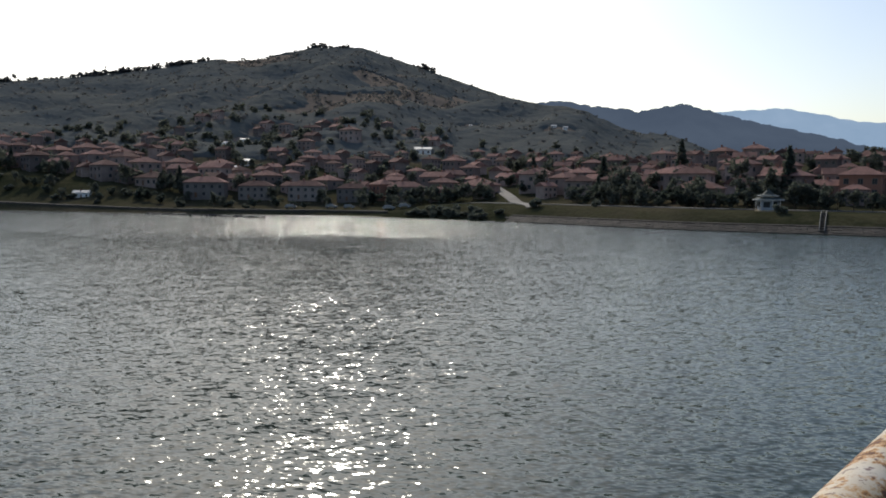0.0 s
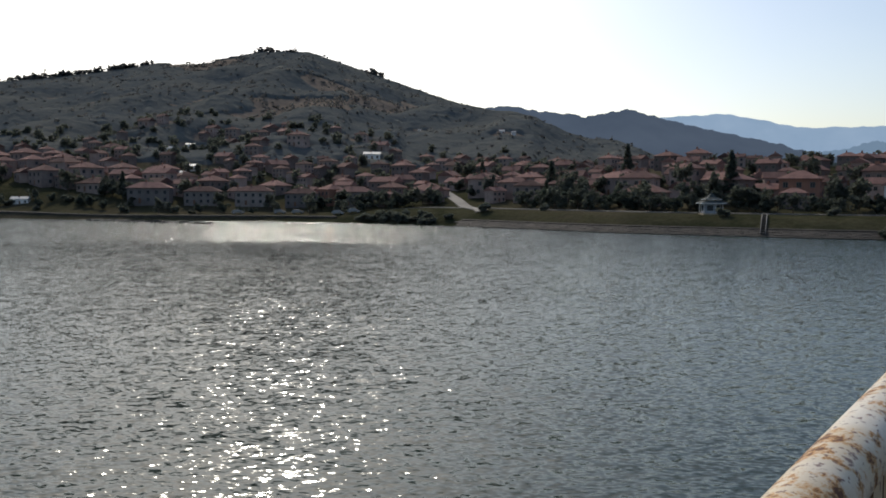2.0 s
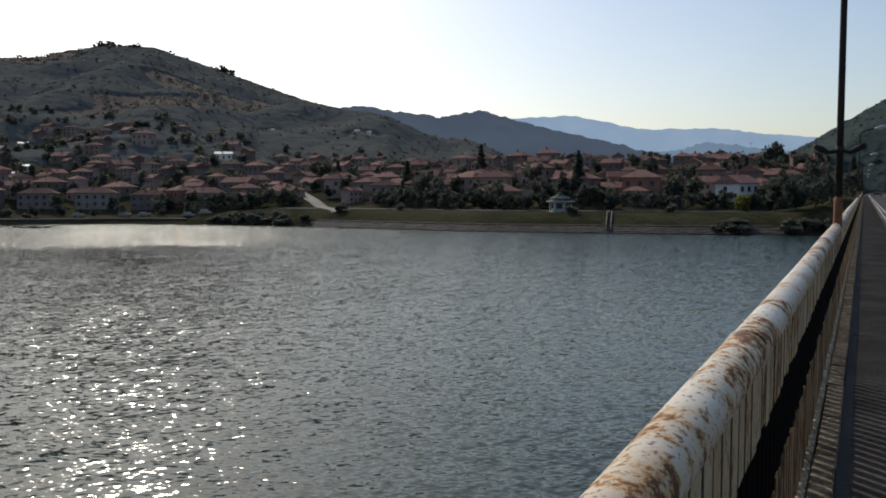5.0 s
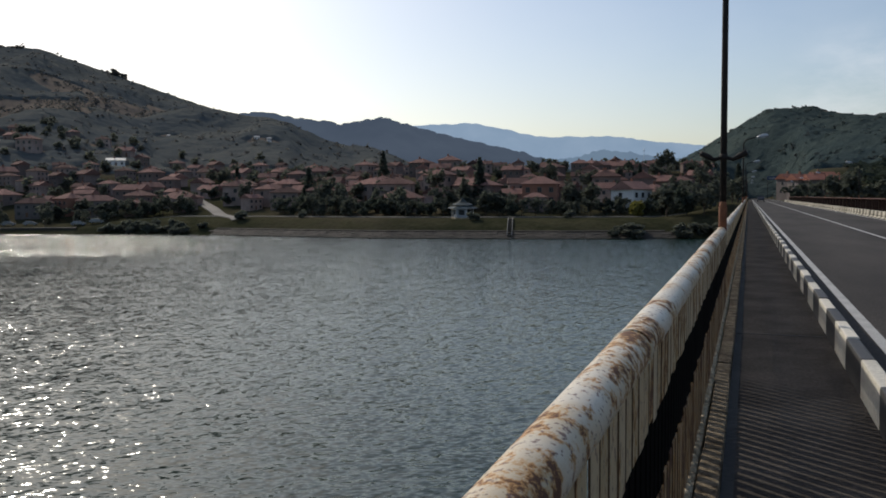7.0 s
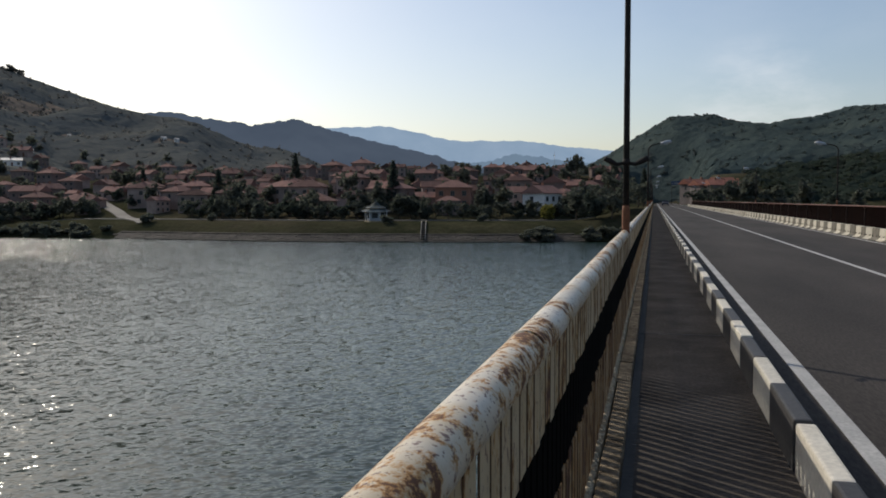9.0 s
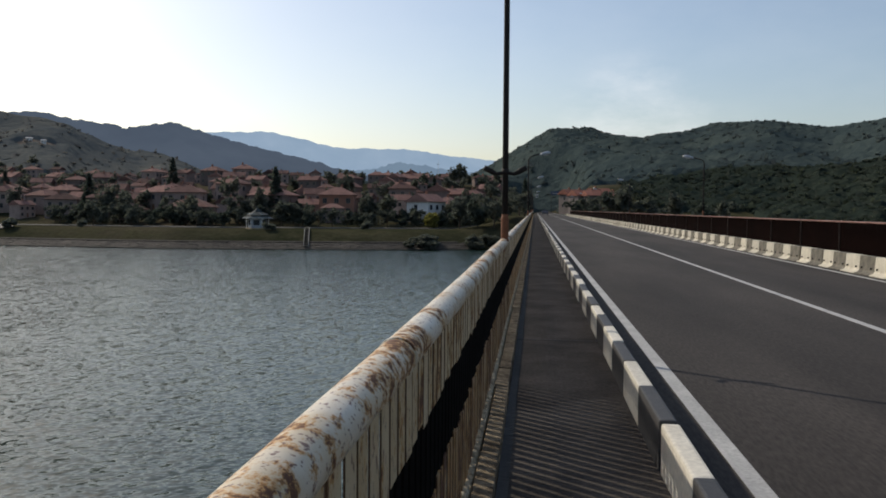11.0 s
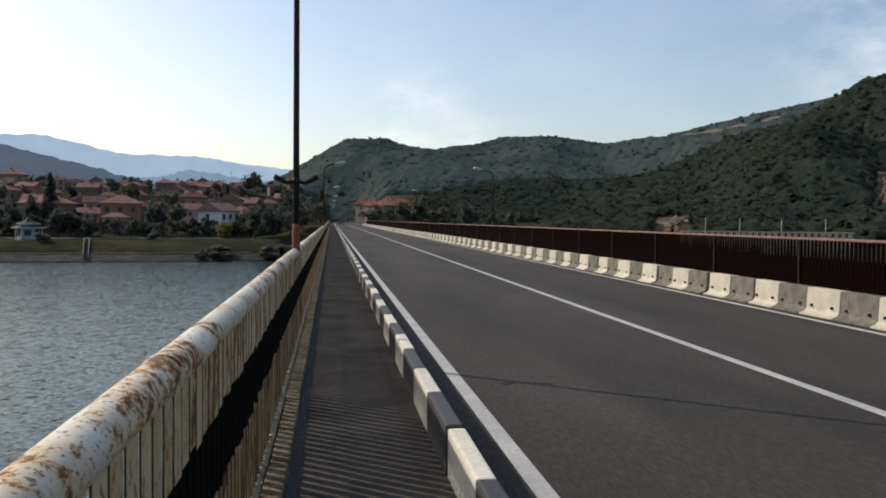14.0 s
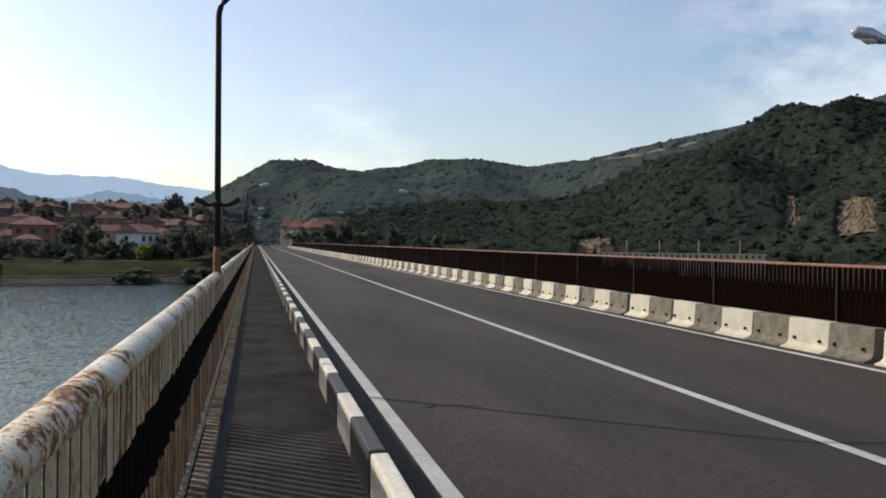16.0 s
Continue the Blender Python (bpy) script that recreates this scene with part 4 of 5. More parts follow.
house_kinds = [
    house_proto(11, 9, 2, True, M_WALL, M_ROOF, "two-storey plastered house with a red-brown hipped tile roof", 1),
    house_proto(13, 8, 2, False, M_WALL, M_ROOF, "long two-storey house with a red-brown gabled tile roof", 2),
    house_proto(9, 8, 2, True, M_WALL, M_ROOF, "small two-storey house with a hipped tile roof", 3),
    house_proto(12, 9.5, 1, True, M_WALL, M_ROOF, "low house with a broad hipped terracotta roof", 4),
    house_proto(9.5, 8, 2, False, M_WALL_W, M_ROOF, "white plastered house with a gabled tile roof", 5),
    house_proto(10, 8.5, 2, True, M_WALL_O, M_ROOF, "orange plastered house with a hipped tile roof", 6),
    house_proto(10, 5, 1, False, M_WALL_W, M_ROOF_PALE, "low shed with a pale shining sheet roof", 7),
    house_proto(10, 8, 2, True, M_WALL, M_ROOF, "plastered hillside house with a dull red hipped roof", 8, False),
    house_proto(8, 7, 1, False, M_WALL, M_ROOF, "small low hillside house with a gabled tile roof", 9, False),
    house_proto(9, 7, 2, False, M_WALL, M_ROOF, "narrow two-storey hillside house with a gabled roof", 10, False),
    house_proto(7, 5, 1, False, M_WALL_W, M_ROOF_PALE, "small white shed with a pale sheet roof", 12, False),
    house_proto(16, 9, 2, True, M_WALL_P, M_ROOF, "long pale plastered row house with a low hipped tile roof", 13, False),
    house_proto(8, 6.5, 2, False, M_WALL_P, M_ROOF_RED, "pale plastered house with a bright red gabled tile roof", 14),
]
used_house = set()
house_spots = []


def place_house(i, x, y, turn, dz=0.0, s=1.0):
    m = pose(x, y, float(land(x, y)) + dz, 0, 0, turn) @ Matrix.Diagonal((s, s, s, 1))
    house_spots.append((x, y))
    if i not in used_house:
        used_house.add(i)
        house_kinds[i].matrix_world = m
    else:
        copy_thing(house_kinds[i], m)


place_house(4, -30.5, 236, 62, -0.2, 0.92)         # white house near the bridge
place_house(5, -57, 240, 8)
place_house(0, -75, 236, -12)
place_house(3, -98, 232, 4)
place_house(6, -281, 321, 41, 0.0, 0.8)           # pale sheds shining on the slope
for x, y, i, size in ((-375, 269, 6, 0.55), (-379, 285, 6, 0.55), (-315, 237, 10, 0.55), (-292, 460, 10, 0.8), (-285, 463, 10, 0.7), (-353, 452, 10, 0.5), (-304, 361, 10, 0.5), (-330, 222, 10, 0.4)):
    place_house(i, x, y, 41 + rnd.uniform(-5, 5), 0.3, size)
place_house(6, -303, 154, 45, -0.6, 0.72)            # boathouse by the western shore
for x, y in ((-264, 181), (-251, 194), (-237, 206), (-223, 216), (-208, 228)):
    place_house(11, x, y, 43 + rnd.uniform(-4, 4), 0.0, rnd.uniform(0.82, 0.92))
for row in range(13):
    s0 = 48 + row * 13 + max(0, row - 6) * 3
    x = -470.0 + rnd.uniform(0, 12)
    while x < -15:
        xx, yy = x + rnd.uniform(-2.5, 2.5), shore_y(x) + s0 + rnd.uniform(-4, 4)
        on_street = abs((xx + 144) + (yy - 211) * 0.95) < 8
        if not on_street and all((xx - a) ** 2 + (yy - b) ** 2 > 9.6 ** 2 for a, b in house_spots):
            kinds = (5, 5, 4, 4, 0.0, 0.4, 0, 2, 2, 2, 0.0) if row < 3 else (0, 0, 0.6, 0.6, 0.0, 0.1, 0, 5, 5, 5, 0.4)
            if row < 6 or rnd.random() < (0.9 if x > -190 and row < 10 else (0.6 if x > -330 else 0.25)):
                place_house(rnd.choices(range(11), kinds)[0], xx, yy, rnd.uniform(-20, 20) + rnd.choice((0, 0, 90)), 0.0, rnd.uniform(0.72, 1.0))
        x += rnd.uniform(10.5, 14) if row < 6 else rnd.uniform(13, 17 if x > -190 and row < 10 else 34)
# scattered houses up the hill's foot
k = 0
while k < 30:
    xx = rnd.uniform(-420, -120)
    yy = shore_y(xx) + rnd.uniform(120, 235)
    if all((xx - a) ** 2 + (yy - b) ** 2 > 9.6 ** 2 for a, b in house_spots):
        place_house(rnd.choices((7, 8, 9, 10), (3, 6, 3, 0.35))[0], xx, yy, rnd.uniform(-35, 35), 0.0, rnd.uniform(0.7, 0.95))
        k += 1
# the quarter past the bridge's far end
for x, y, i, dz in ((16.5, 296, 12, 0.0), (18.5, 303, 7, 0.4), (20.5, 291, 12, 0.2), (25, 301, 9, 0.0), (13.5, 314, 12, 1.0), (23, 311, 12, 1.4), (29, 307, 12, 0.2)):
    place_house(i, x, y, rnd.uniform(-25, 25) + 30, dz + 0.6 - float(land(x, y)), 0.95)

# trees: a dark belt before the houses, then scattered among them
x = -470.0
while x < -12:
    if not (-168 < x < -138) and all((x - a) ** 2 + (shore_y(x) + 38 - b) ** 2 > 81 for a, b in house_spots):
        place_tree(rnd.choices(range(5), (6, 6, 2, 0.5, 6))[0], x, shore_y(x) + rnd.uniform(34, 43), rnd.uniform(0.6, 0.95))
    x += rnd.uniform(1.9, 3.3)
x = -128.0                              # garden hedges and small trees before the nearest houses
while x < -8:
    if not (-75 < x < -63):
        place_tree(rnd.choices(range(5), (3, 5, 0.5, 0.1, 8))[0], x, shore_y(x) + rnd.uniform(29, 36), rnd.uniform(0.5, 0.8))
    x += rnd.uniform(2.4, 4.2)
x = -470.0                              # scrub right down to the western shore
while x < -168:
    place_tree(rnd.choices(range(5), (4, 6, 0.5, 0.2, 8))[0], x, shore_y(x) + rnd.uniform(12, 24), rnd.uniform(0.4, 0.7))
    x += rnd.uniform(4.0, 8.0)
spots = []
while len(spots) < 470:
    x = rnd.uniform(-480, -6)
    y = shore_y(x) + 44 + 210 * rnd.random() ** 1.2
    if all((x - a) ** 2 + (y - b) ** 2 > 5.2 ** 2 for a, b in house_spots) and abs((x + 144) + (y - 211) * 0.95) > 7:
        spots.append((x, y))
spots.sort(key=lambda p: math.hypot(*p))
for x, y in spots[:70]:
    place_tree(rnd.choices(range(5), (6, 6, 4, 1.2, 5))[0], x, y, rnd.uniform(0.6, 1.0))
place_tree(3, -73, 232, 1.05)
for x, y, i, s in ((-10, 208, 0, 0.9), (-14, 210, 4, 1.1), (-7, 214, 1, 0.9), (-19, 214, 2, 0.8), (-4, 222, 0, 0.8), (16, 232, 4, 0.7), (22, 236, 1, 0.55), (-2.7, 232, 3, 0.72), (25, 240, 2, 1.05), (22, 244, 0, 1.0), (29, 241, 0, 1.05), (33, 238, 1, 0.9), (40, 246, 2, 1.0), (48, 250, 4, 1.2), (56, 256, 1, 1.0), (13.5, 262, 4, 0.6), (16, 275, 1, 0.75), (19, 281, 0, 0.65), (24, 284, 1, 0.85), (13, 281, 4, 0.9), (14.5, 288, 1, 0.7), (28, 285, 0, 0.75), (17, 286, 4, 0.6)):
    place_tree(i, x, y, s)
yellow = tree_proto(4.2, 2.0, 240, M_LEAF_YEL, 31, "small tree with bright yellow blossom", )
yellow.matrix_world = pose(-26.5, 219, float(land(-26.5, 219)) - 0.3)
reeds = tree_proto(2.6, 2.6, 260, M_LEAF, 32, "low bush at the water's edge", bush=True)
reeds.matrix_world = pose(-158, 193, float(land(-158, 193)))
for _ in range(70):
    x = rnd.choice((rnd.uniform(-172, -140), rnd.uniform(-30, -2), rnd.uniform(-470, -10)))
    y = shore_y(x) + (rnd.uniform(0.5, 5) if (x < -140 and x > -175) or x > -30 else rnd.uniform(8, 30))
    copy_thing(reeds, pose(x, y, float(land(x, y)), 0, 0, rnd.uniform(0, 360))).scale = (rnd.uniform(0.5, 1.0), rnd.uniform(0.5, 1.0), rnd.uniform(0.45, 0.85))


def woods(name, label, n, xr, yr, keep, size, seed, mat):
    """Far woods: leaf blades in clumps, shaded as rounded crowns that follow the slope."""
    r = np.random.default_rng(seed)
    x, y = r.uniform(*xr, n), r.uniform(*yr, n)
    z = land(x, y)
    ok = keep(x, y, z)
    x, y, z = x[ok], y[ok], z[ok]
    m = len(x)
    s = r.uniform(0.7, 1.3, m) * size
    c, q = [], []
    for dx, dy, dz, k in ((0.15, 0.15, 0.55, 0.4), (-0.4, -0.3, 0.3, 0.4)):
        jit = r.normal(0, 0.14, (m, 3))
        c.append(np.stack([x + (dx + jit[:, 0]) * s, y + (dy + jit[:, 1]) * s, z + (dz + jit[:, 2]) * s], 1))
        q.append(s * k * r.uniform(0.75, 1.2, m))
    v, f = clumps(np.concatenate(c), np.concatenate(q), r, 0.85, 4)
    slope = np.stack([land(x - 6, y) - land(x + 6, y), land(x, y - 6) - land(x, y + 6), np.full(m, 12.0)], 1)
    slope /= np.linalg.norm(slope, axis=1)[:, None]
    per = len(v) // (2 * m)
    mid = np.repeat(np.tile(np.stack([x, y, z + s * 0.15], 1), (2, 1)), per, 0)
    out = (v - mid) / np.linalg.norm(v - mid, axis=1)[:, None] + 2.8 * np.repeat(np.tile(slope, (2, 1)), per, 0)
    out /= np.linalg.norm(out, axis=1)[:, None]
    p = v[f]
    back = np.einsum("ij,ij->i", np.cross(p[:, 1] - p[:, 0], p[:, 2] - p[:, 0]), out[f[:, 0]]) < 0
    f[back] = f[back][:, ::-1]
    me = fast_mesh(name, v, f, mat)
    me.normals_split_custom_set_from_vertices(out.tolist())
    tagged(new(name, me), label, "woods", kind="stuff")


def canopy(name, label, xr, yr, step, keep, lift, uneven, seed, mat):
    """The closed roof of a far wood: one sheet of rounded crowns lying on the slope."""
    r = np.random.default_rng(seed)
    X, Y = np.meshgrid(np.arange(*xr, step), np.arange(*yr, step))
    X = X + r.uniform(-0.35, 0.35, X.shape) * step
    Y = Y + r.uniform(-0.35, 0.35, Y.shape) * step
    Z = land(X, Y)
    ok = keep(X, Y, Z)
    crown = lift * (0.75 + 0.35 * wave_noise(X, Y, 14, seed) + r.uniform(-uneven, uneven, X.shape))
    Z = np.where(ok, Z + crown, Z - 1.5)
    h, w = X.shape
    a = (np.arange(h - 1)[:, None] * w + np.arange(w - 1)[None]).ravel()
    o = ok.ravel()
    a = a[o[a] | o[a + 1] | o[a + w] | o[a + w + 1]]
    f = np.concatenate([np.stack([a, a + 1, a + w + 1], 1), np.stack([a, a + w + 1, a + w], 1)])
    used, f = np.unique(f, return_inverse=True)
    v = np.stack([X.ravel(), Y.ravel(), Z.ravel()], 1)[used]
    tagged(new(name, fast_mesh(name, v, f.reshape(-1, 3), mat)), label, "woods", kind="stuff")


def clear_of_houses(x, y):
    ok = np.ones(np.shape(x), bool)
    for a, b in house_spots:
        ok &= (x - a) ** 2 + (y - b) ** 2 > 49
    return ok


def meadow(x, y):
    """True on the open grassland of the left hill."""
    n = 26 * wave_noise(x, y, 90, 12)
    k = np.clip((y - 375) / 160, 0, 1)
    strip = np.hypot(x + 425 + 10 * k, y - 375 - 160 * k) < 26 + n
    brow = np.hypot(x + 505, y - 512) < 26 + n
    crown = np.hypot(x + 688, y - 542) < 40 + n
    return strip | brow | crown


def on_spur(x, y):
    """True on the nearer spur of the right hills."""
    return (crest(SPUR, x, y, 190, 0.9)[0] > crest(HILL_RIGHT, x, y, 440, 1.0)[0]) | (y < 410)


def right_hill(x, y, z):
    ground = ((z > 1.0) | ((y > 320) & (z > -1.5)) | ((x > 75) & (y > np.interp(x, SHORE_X, SHORE_Y) + 9))) & (np.hypot(x, y) > 200)
    road = ((np.abs(x - 4.4) < 8) & (y < 458)) | ((x < 60) & (y < 288)) | ~clear_of_houses(x, y)
    pasture = (np.hypot((x - 78) / 30, (y - 692) / 20) < 1) | (np.hypot((x - 112) / 26, (y - 690) / 12) < 1)
    k = np.clip((640 - y) / 80, 0, 1)
    ridge = (np.abs(x - 262 - 36 * k) < 12 + 18 * wave_noise(x, y, 40, 6)) & (y > 545) & (y < 652)
    return ground & ~road & ~pasture & ~ridge & ~scar_ground(x, y)


SCARS = [(-22.9, 256, 312, 18), (-38.8, 262, 318, 15), (-35.2, 284, 320, 7)]      # bearing, near, far, width


def scar_ground(x, y):
    """True on the bare earth faces of the right hill."""
    out = np.zeros(np.shape(x), bool)
    for az, near, far, wide in SCARS:
        dx, dy = -math.sin(radians(az)), math.cos(radians(az))
        along, side = x * dx + y * dy, x * dy - y * dx
        out |= (along > near - 4) & (along < far - 6) & (np.abs(side) < wide * 0.36)
    return out


def spur_wood(x, y, z):
    return right_hill(x, y, z) & on_spur(x, y)


def back_wood(x, y, z):
    return right_hill(x, y, z) & ~on_spur(x, y)


def left_wood(x, y, z):
    return (z > 13.5) & (np.hypot(x + 300, y - 500) < 620) & ~meadow(x, y) & clear_of_houses(x, y)


canopy("wood_canopy_spur", "closed green canopy of the steep spur's woods", (40, 600), (180, 560), 2.4, spur_wood, 2.4, 0.3, 61, M_CANOPY_SPUR)
canopy("wood_canopy_back", "closed grey-green canopy of the hills behind with haze in its colour", (-110, 600), (180, 770), 2.8, back_wood, 2.6, 0.2, 62, M_CANOPY_BACK)
canopy("wood_canopy_left", "closed dull green canopy of the hillside scrub with haze in its colour", (-900, -150), (150, 900), 3.0, left_wood, 2.2, 0.1, 63, M_CANOPY_LEFT)
woods("woods_right", "dense green deciduous tree tops on the steep spur", 24000, (40, 600), (180, 560), spur_wood, 2.6, 41, M_WOODS)
woods("woods_far_right", "grey-green tree tops behind the spur with haze in their colour", 7000, (-110, 600), (180, 760), back_wood, 2.8, 45, M_WOODS_FAR)
woods("woods_left", "dark green tree tops and scrub on the hillside", 6000, (-900, -150), (150, 900), left_wood, 2.7, 42, M_WOODS_HAZED)
woods("crest_trees", "row of single trees along the hill crest", 15000, (-860, -560), (320, 720), lambda x, y, z: (crest(HILL_LEFT, x, y, 620, 1)[1] < 5) & ((y < 512) | ((y > 592) & (y < 690))) & (wave_noise(x, y, 40, 5) > 0.05), 5.5, 44, M_WOODS_HAZED)
woods("scrub_left", "scattered scrub on the brown hill meadow", 7000, (-900, -330), (250, 860), lambda x, y, z: (z > 24) & meadow(x, y), 2.4, 43, M_WOODS_HAZED)


def far_town_trees():
    """The trees between the houses further up the town, joined."""
    r = np.random.default_rng(51)
    cs, ss = [], []
    for x, y in spots[70:]:
        h = r.uniform(3.5, 7.0)
        n = 44
        d = r.normal(0, 1, (n, 3))
        d /= np.linalg.norm(d, axis=1)[:, None]
        c = d * r.uniform(0.4, 1.05, (n, 1)) * (h * 0.36, h * 0.36, h * 0.42) + (x, y, float(land(x, y)) + h * 0.5)
        cs.append(c)
        ss.append(r.uniform(0.4, 0.9, n))
    tagged(new("town_trees", fast_mesh("town_trees", *clumps(np.concatenate(cs), np.concatenate(ss), r), M_LEAF)), "green garden trees between the houses up the slope", "trees", kind="stuff")


far_town_trees()


# ---- shore works ----
def ribbon(name, pts, width, lift, mat, label, category, thick=0.25):
    verts, faces = [], []
    for i, (x, y) in enumerate(pts):
        a, b = pts[max(i - 1, 0)], pts[min(i + 1, len(pts) - 1)]
        d = Vector((b[0] - a[0], b[1] - a[1])).normalized()
        for s in (-1, 1):
            px, py = x - d.y * s * width / 2, y + d.x * s * width / 2
            zz = float(land(px, py)) + lift
            verts += [(px, py, zz), (px, py, zz - thick)]
    for i in range(len(pts) - 1):
        o = i * 4
        faces += [(o, o + 2, o + 6, o + 4), (o + 1, o + 5, o + 7, o + 3), (o, o + 4, o + 5, o + 1), (o + 2, o + 3, o + 7, o + 6)]
    return tagged(new(name, mesh_of(name, verts, faces, mat)), label, category, kind="structure")


ribbon("street", [(-134 - k * 3.75, 201 + k * 4.0) for k in range(20)], 3.8, 0.3, M_STREET, "pale dusty street climbing between the houses", "street")
ribbon("shore_wall", [(x, shore_y(x) + 3.4) for x in range(-470, -180, 6)], 0.8, 0.5, M_STONE, "low dark stone wall close above the water", "wall", 1.4)
ribbon("promenade", [(x, shore_y(x) + 27) for x in range(-185, -10, 5)], 3.2, 0.2, M_STREET, "pale shore promenade path", "path")


def revetment():
    """Stone facing on the bank: courses of uneven slabs down to the water."""
    r = np.random.default_rng(77)
    verts, faces = [], []
    for row in range(5):
        x = -136.0 + r.uniform(-2, 1)
        while x < -16:
            w = r.uniform(0.6, 3.6)
            s0 = 0.2 + row * 0.62 + r.uniform(-0.08, 0.08)
            s1 = s0 + 0.58
            o = len(verts)
            for lift in (0.0, -0.4):
                for xx, ss in ((x, s0), (x + w - 0.05, s0), (x + w - 0.05, s1), (x, s1)):
                    yy = shore_y(xx) + ss
                    verts.append((xx, yy, float(land(xx, yy)) + 0.2 + lift + r.uniform(-0.1, 0.06)))
            faces += [(o, o + 1, o + 2, o + 3), (o, o + 4, o + 5, o + 1), (o + 1, o + 5, o + 6, o + 2), (o + 2, o + 6, o + 7, o + 3), (o + 3, o + 7, o + 4, o)]
            x += w
    ob = tagged(new("revetment", mesh_of("revetment", verts, faces, M_STONE)), "pale stone slab facing along the lake bank", "embankment", kind="structure")


revetment()
ribbon("bank_coping", [(x, shore_y(x) + 3.7) for x in np.arange(-136, -16, 2.0)], 0.4, 0.3, M_STONE, "weathered stone coping along the top of the stone facing", "coping", 0.5)


def gazebo(x, y):
    g = thing("gazebo", "small hexagonal lakeside kiosk with a two-tier grey-green roof", "gazebo", m=pose(x, y, float(land(x, y)), 0, 0, 12))
    def prism(name, r0, r1, z0, z1, mat, n=6):
        v = [(rr * math.cos(2 * math.pi * k / n), rr * math.sin(2 * math.pi * k / n), z) for rr, z in ((r0, z0), (r1, z1)) for k in range(n)]
        f = [(k, (k + 1) % n, n + (k + 1) % n, n + k) for k in range(n)] + [tuple(range(n - 1, -1, -1)), tuple(range(n, 2 * n))]
        return mesh_of(name, v, f, mat)
    part("plinth", prism("plinth", 3.0, 3.0, -0.6, 0.25, M_CONC), g)
    part("wall", prism("wall", 2.35, 2.35, 0.25, 2.7, M_PAV_BLUE), g, label="blue-grey panelled wall")
    part("lower_roof", prism("lower_roof", 3.7, 2.3, 2.75, 3.35, M_PAV_ROOF), g)
    part("eave", prism("eave", 3.74, 3.74, 2.62, 2.76, M_WALL_W), g, label="white painted eave board")
    part("upper_eave", prism("upper_eave", 2.64, 2.64, 3.56, 3.655, M_WALL_W), g, label="white painted eave board")
    part("drum", prism("drum", 2.1, 2.1, 3.35, 3.65, M_CONC), g)
    part("upper_roof", prism("upper_roof", 2.6, 1.15, 3.66, 4.2, M_PAV_ROOF), g)
    part("roof_crown", prism("roof_crown", 1.15, 0.2, 4.2, 5.15, M_PAV_ROOF), g)
    part("finial", tube("finial", [(0, 0, 5.0), (0, 0, 5.6)], [0.14, 0.05], M_PAV_ROOF, 8), g)
    for k in range(6):
        a = 2 * math.pi * k / 6
        part("post", tube("post", [(2.75 * math.cos(a), 2.75 * math.sin(a), 0.2), (2.75 * math.cos(a), 2.75 * math.sin(a), 2.8)], [0.09, 0.09], M_WALL_W, 8), g)
        b = a + math.pi / 6
        part("window", box("window", -0.75, 0.75, -0.03, 0.03, 0.9, 2.2, M_GLASS), g, pose(2.06 * math.cos(b), 2.06 * math.sin(b), 0, 0, 0, math.degrees(b) + 90))


gazebo(-69.3, 205)


def bank_stairs(x):
    st = thing("stairs", "concrete steps with pale side rails down the lake bank", "stairs")
    y = shore_y(x)
    for i in range(10):
        yy = y + 1.0 + i * 1.2
        xs = x - 0.25 * (yy - y)               # the flight runs aslant down the bank
        part("step", box("step", xs - 0.45, xs + 0.45, yy, yy + 1.25, float(land(x, yy)) - 0.4, float(land(x, yy + 0.6)) + 0.3, M_STONE), st)
    for s in (-0.55, 0.55):
        pts = [(x + s - 0.25 * k, y + k, float(land(x, y + k)) + 0.5) for k in (1, 4, 7, 10, 13)]
        part("side_rail", tube("side_rail", pts, [0.08] * 5, M_DECK, 8), st, label="pale concrete side rail")


bank_stairs(-51.5)


def pier():
    p = thing("pier", "low dark stone jetty lying in the lake", "pier")
    r = random.Random(6)
    for i in range(26):
        part("stone", box("stone", -1.3, 1.3, -0.9, 0.9, -0.6, 0.45, M_CONC_DARK, 0.15), p, pose(-248 + i * 1.9, 148 + i * 0.35 + r.uniform(-0.4, 0.4), WATER_Z + r.uniform(-0.25, 0.1), r.uniform(-6, 6), r.uniform(-6, 6), r.uniform(0, 90)))


pier()


def car(x, y, turn, z=0.0, paint=M_CAR, label="small dark car standing far along the road"):
    c = thing("car", label, "car", m=pose(x, y, z, 0, 0, turn))
    prof = [(-2.0, 0.35), (-2.05, 0.75), (-1.7, 0.9), (-1.3, 1.4), (0.5, 1.42), (1.1, 0.95), (1.95, 0.8), (2.05, 0.4)]
    n = len(prof)
    v = [(s * (0.82 if z < 1.2 else 0.66), yy, z) for s in (-1, 1) for yy, z in prof]
    f = [tuple(range(n)), tuple(range(2 * n - 1, n - 1, -1))] + [(i, (i + 1) % n, (i + 1) % n + n, i + n) for i in range(n)]
    part("body", mesh_of("body", v, f, paint), c)
    part("windscreen", mesh_of("windscreen", [(-0.6, -1.69, 0.95), (0.6, -1.69, 0.95), (0.55, -1.34, 1.36), (-0.55, -1.34, 1.36)], [(0, 1, 2, 3)], M_GLASS), c)
    for sx in (-0.78, 0.78):
        for sy in (-1.3, 1.3):
            w = part("wheel", tube("wheel", [(sx - 0.1, sy, 0.31), (sx + 0.1, sy, 0.31)], [0.31, 0.31], M_TYRE, 14), c)
            part("rim", tube("rim", [(sx - 0.11, sy, 0.31), (sx + 0.11, sy, 0.31)], [0.19, 0.19], M_LAMP, 12), w)


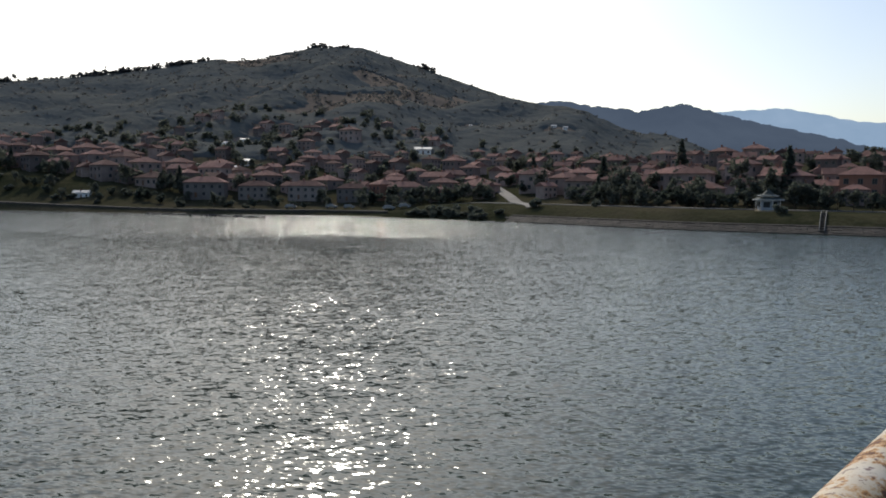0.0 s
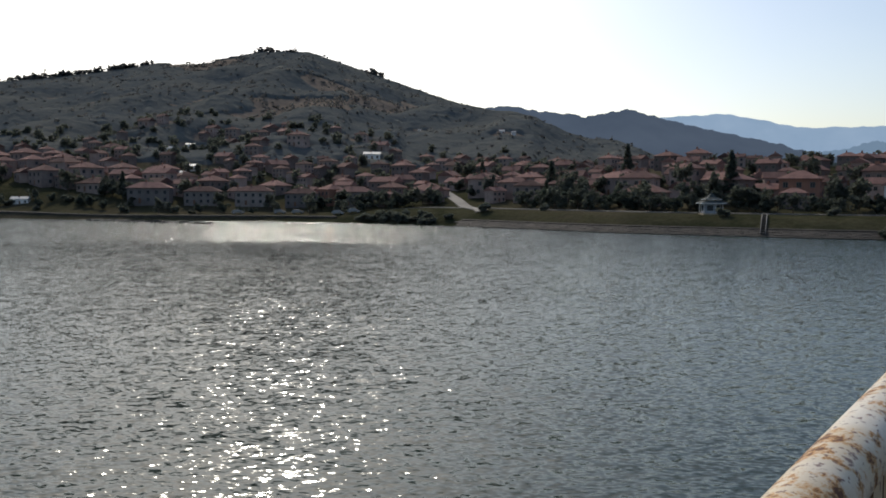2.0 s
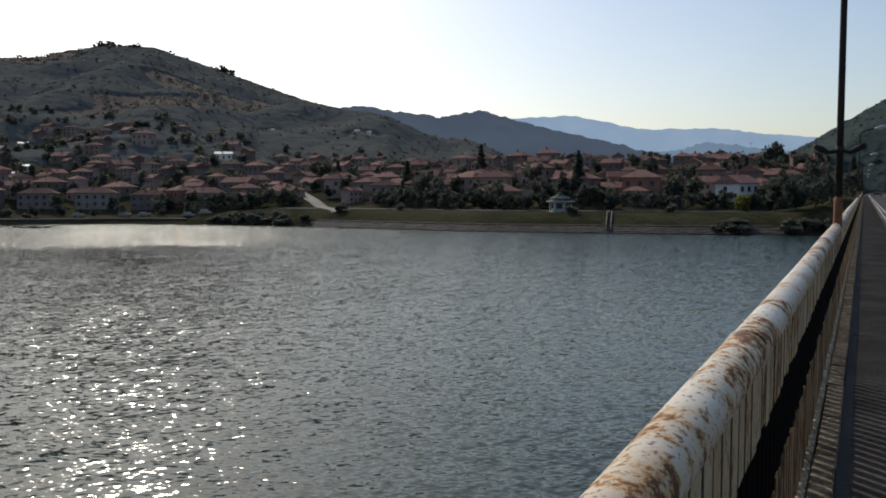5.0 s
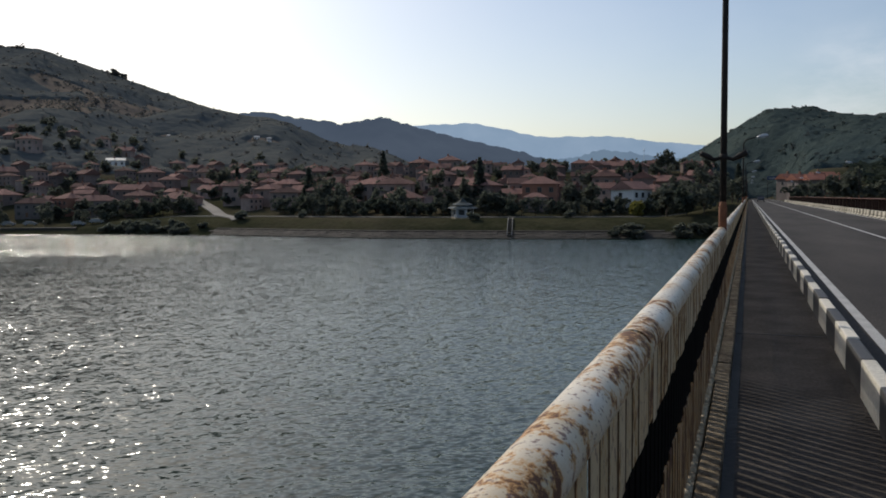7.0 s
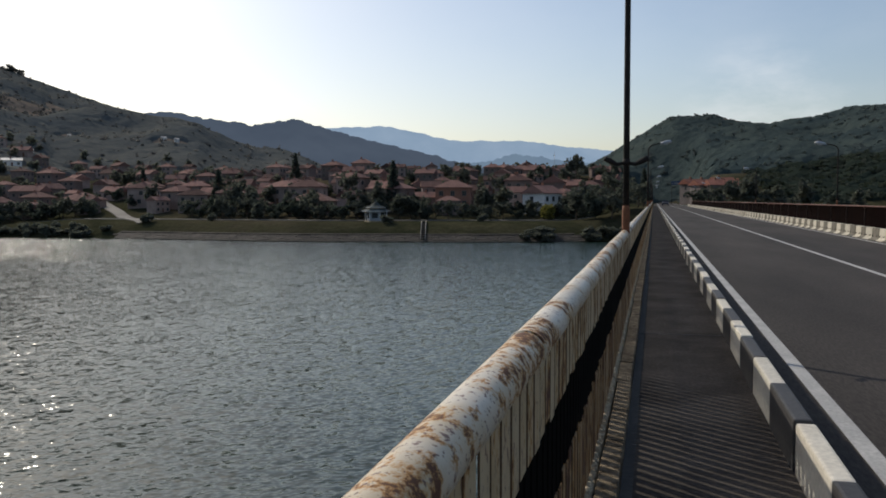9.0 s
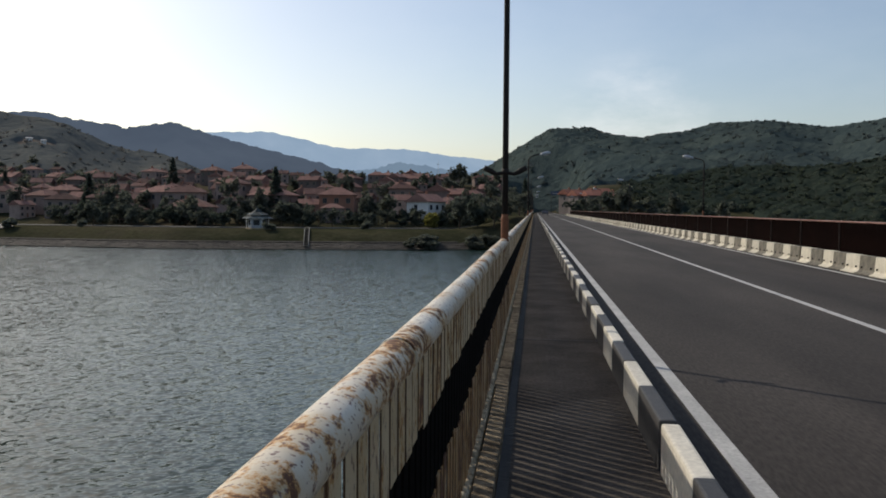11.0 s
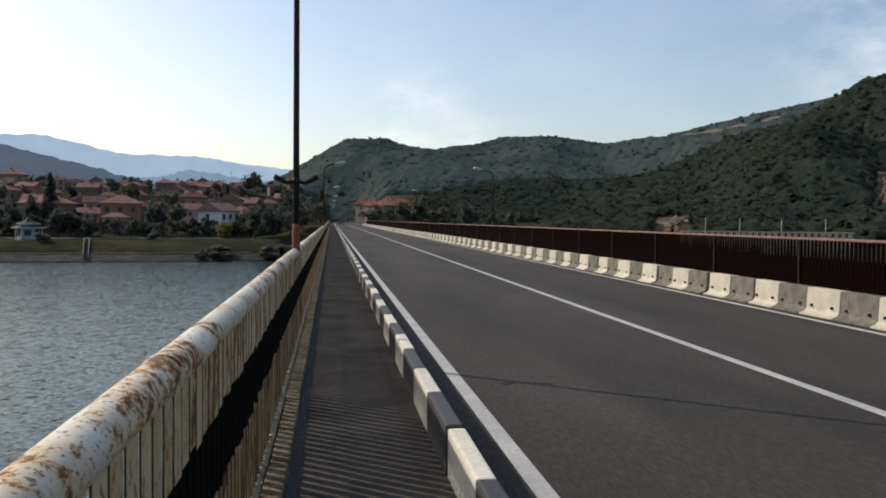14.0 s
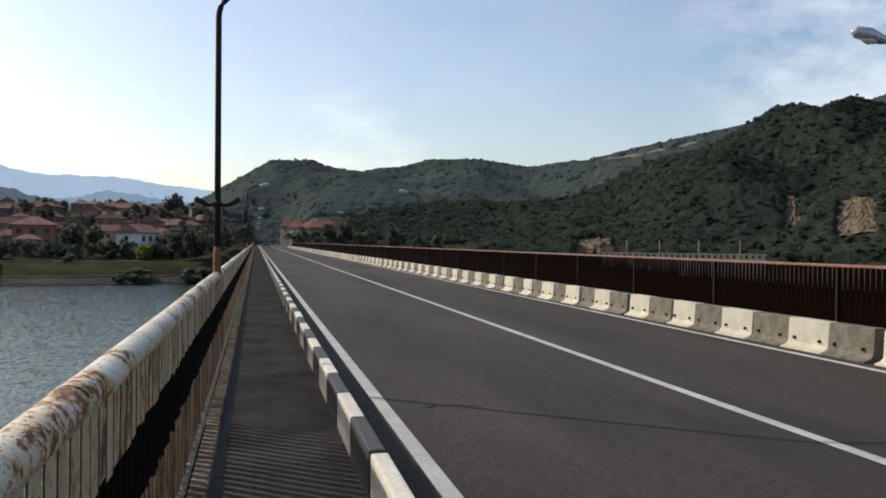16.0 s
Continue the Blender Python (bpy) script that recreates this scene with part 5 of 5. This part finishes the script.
car(2.9, 235, 180)
for x, y in ((-223, 186.5), (-213, 196), (-208, 199.5), (-185, 195), (-181, 198)):
    car(x, y, -55, float(land(x, y)) + 0.1, M_CAR_WHITE, "pale car parked on the shore road")


def gantry_sign():
    s = thing("road_sign", "blue direction board on two posts over the road end", "road sign")
    for x in (6.4, 9.6):
        part("post", tube("post", [(x, 332, -0.3), (x, 332, 8.6)], [0.07, 0.07], M_POLE, 8), s)
    part("board", box("board", 6.2, 9.8, 331.8, 331.9, 7.3, 8.6, M_SIGN, 0.03), s)
    part("stripe", box("stripe", 6.6, 9.4, 331.77, 331.8, 7.8, 8.0, M_WHITE), s, label="pale bar of lettering")


gantry_sign()


def parapet():
    """Pierced concrete parapet of the road along the right bank, with slender poles."""
    p = thing("parapet", "long pale pierced concrete parapet along the opposite bank road", "parapet", "")
    ax, ay, bx, by = 92.0, 213.0, 127.7, 191.6
    ln = math.hypot(bx - ax, by - ay)
    ang = math.degrees(math.atan2(by - ay, bx - ax))
    root = pose(ax, ay, -2.25, 0, 0, ang)
    part("footing", box("footing", 0, ln, -0.3, 0.3, -4.5, 0.3, M_CONC, 0.03), p, root)
    part("coping", box("coping", 0, ln, -0.35, 0.35, 1.25, 1.6, M_CONC, 0.03), p, root)
    pil = box("pillar", -0.46, 0.46, -0.22, 0.22, 0.3, 1.25, M_CONC, 0.03)
    k = 0.4
    while k < ln:
        part("pillar", pil, p, root @ pose(k, 0, 0))
        k += 1.55
    pole = tube("pole", [(0, 0, -2), (0, 0, 5.0)], [0.12, 0.08], M_CONC, 8)
    for k in (6.2, 14.8, 24.9, 35.2):
        q = tagged(new("pole", pole), "slender concrete pole behind the parapet", "pole", "poles on the opposite bank")
        q.matrix_world = root @ pose(k, 2.0, 0)


parapet()


def mast(x, y, h):
    m = thing("mast", "thin lattice radio mast above the roofs", "mast", m=pose(x, y, float(land(x, y))))
    part("shaft", tube("shaft", [(0, 0, 0), (0, 0, h)], [0.12, 0.05], M_LAMP, 6), m)
    part("aerial", tube("aerial", [(-0.5, 0, h * 0.85), (0.5, 0, h * 0.85)], [0.06, 0.06], M_POLE, 6), m)


mast(-38, 330, 10)
mast(-31, 345, 8)


def earth_scar(az, near, far, wide, seed):
    """Bare, gullied earth face lying on the wooded slope, with a ragged rim."""
    r = np.random.default_rng(seed)
    nu, nv = 22, 30
    dx, dy = -math.sin(radians(az)), math.cos(radians(az))
    rim = np.convolve(r.normal(0, 1, nv + 4), np.ones(4) / 4, "same")[2:-2]
    verts, faces = [], []
    for j in range(nv):
        k = j / (nv - 1)
        half = wide / 2 * (1 - 0.7 * k ** 1.3) * (1 + 0.7 * rim[j])
        for i in range(nu):
            u = i / (nu - 1) * 2 - 1
            a = near + (far - near) * k
            x, y = a * dx + u * half * dy, a * dy - u * half * dx
            edge = 1 - abs(u) ** 3
            verts.append((x, y, float(land(x, y)) - 0.5 + edge * 0.9 + 0.22 * math.sin(u * 9 + 3 * rim[j]) * edge + r.uniform(-0.3, 0.3)))
    faces = [(j * nu + i, j * nu + i + 1, (j + 1) * nu + i + 1, (j + 1) * nu + i) for j in range(nv - 1) for i in range(nu - 1)]
    tagged(new("earth_scar", mesh_of("earth_scar", verts, faces, M_CLIFF)), "bare tan earth face broken out of the wooded slope", "cliff", kind="structure")


for n, spec in enumerate(SCARS):
    earth_scar(*spec, n)
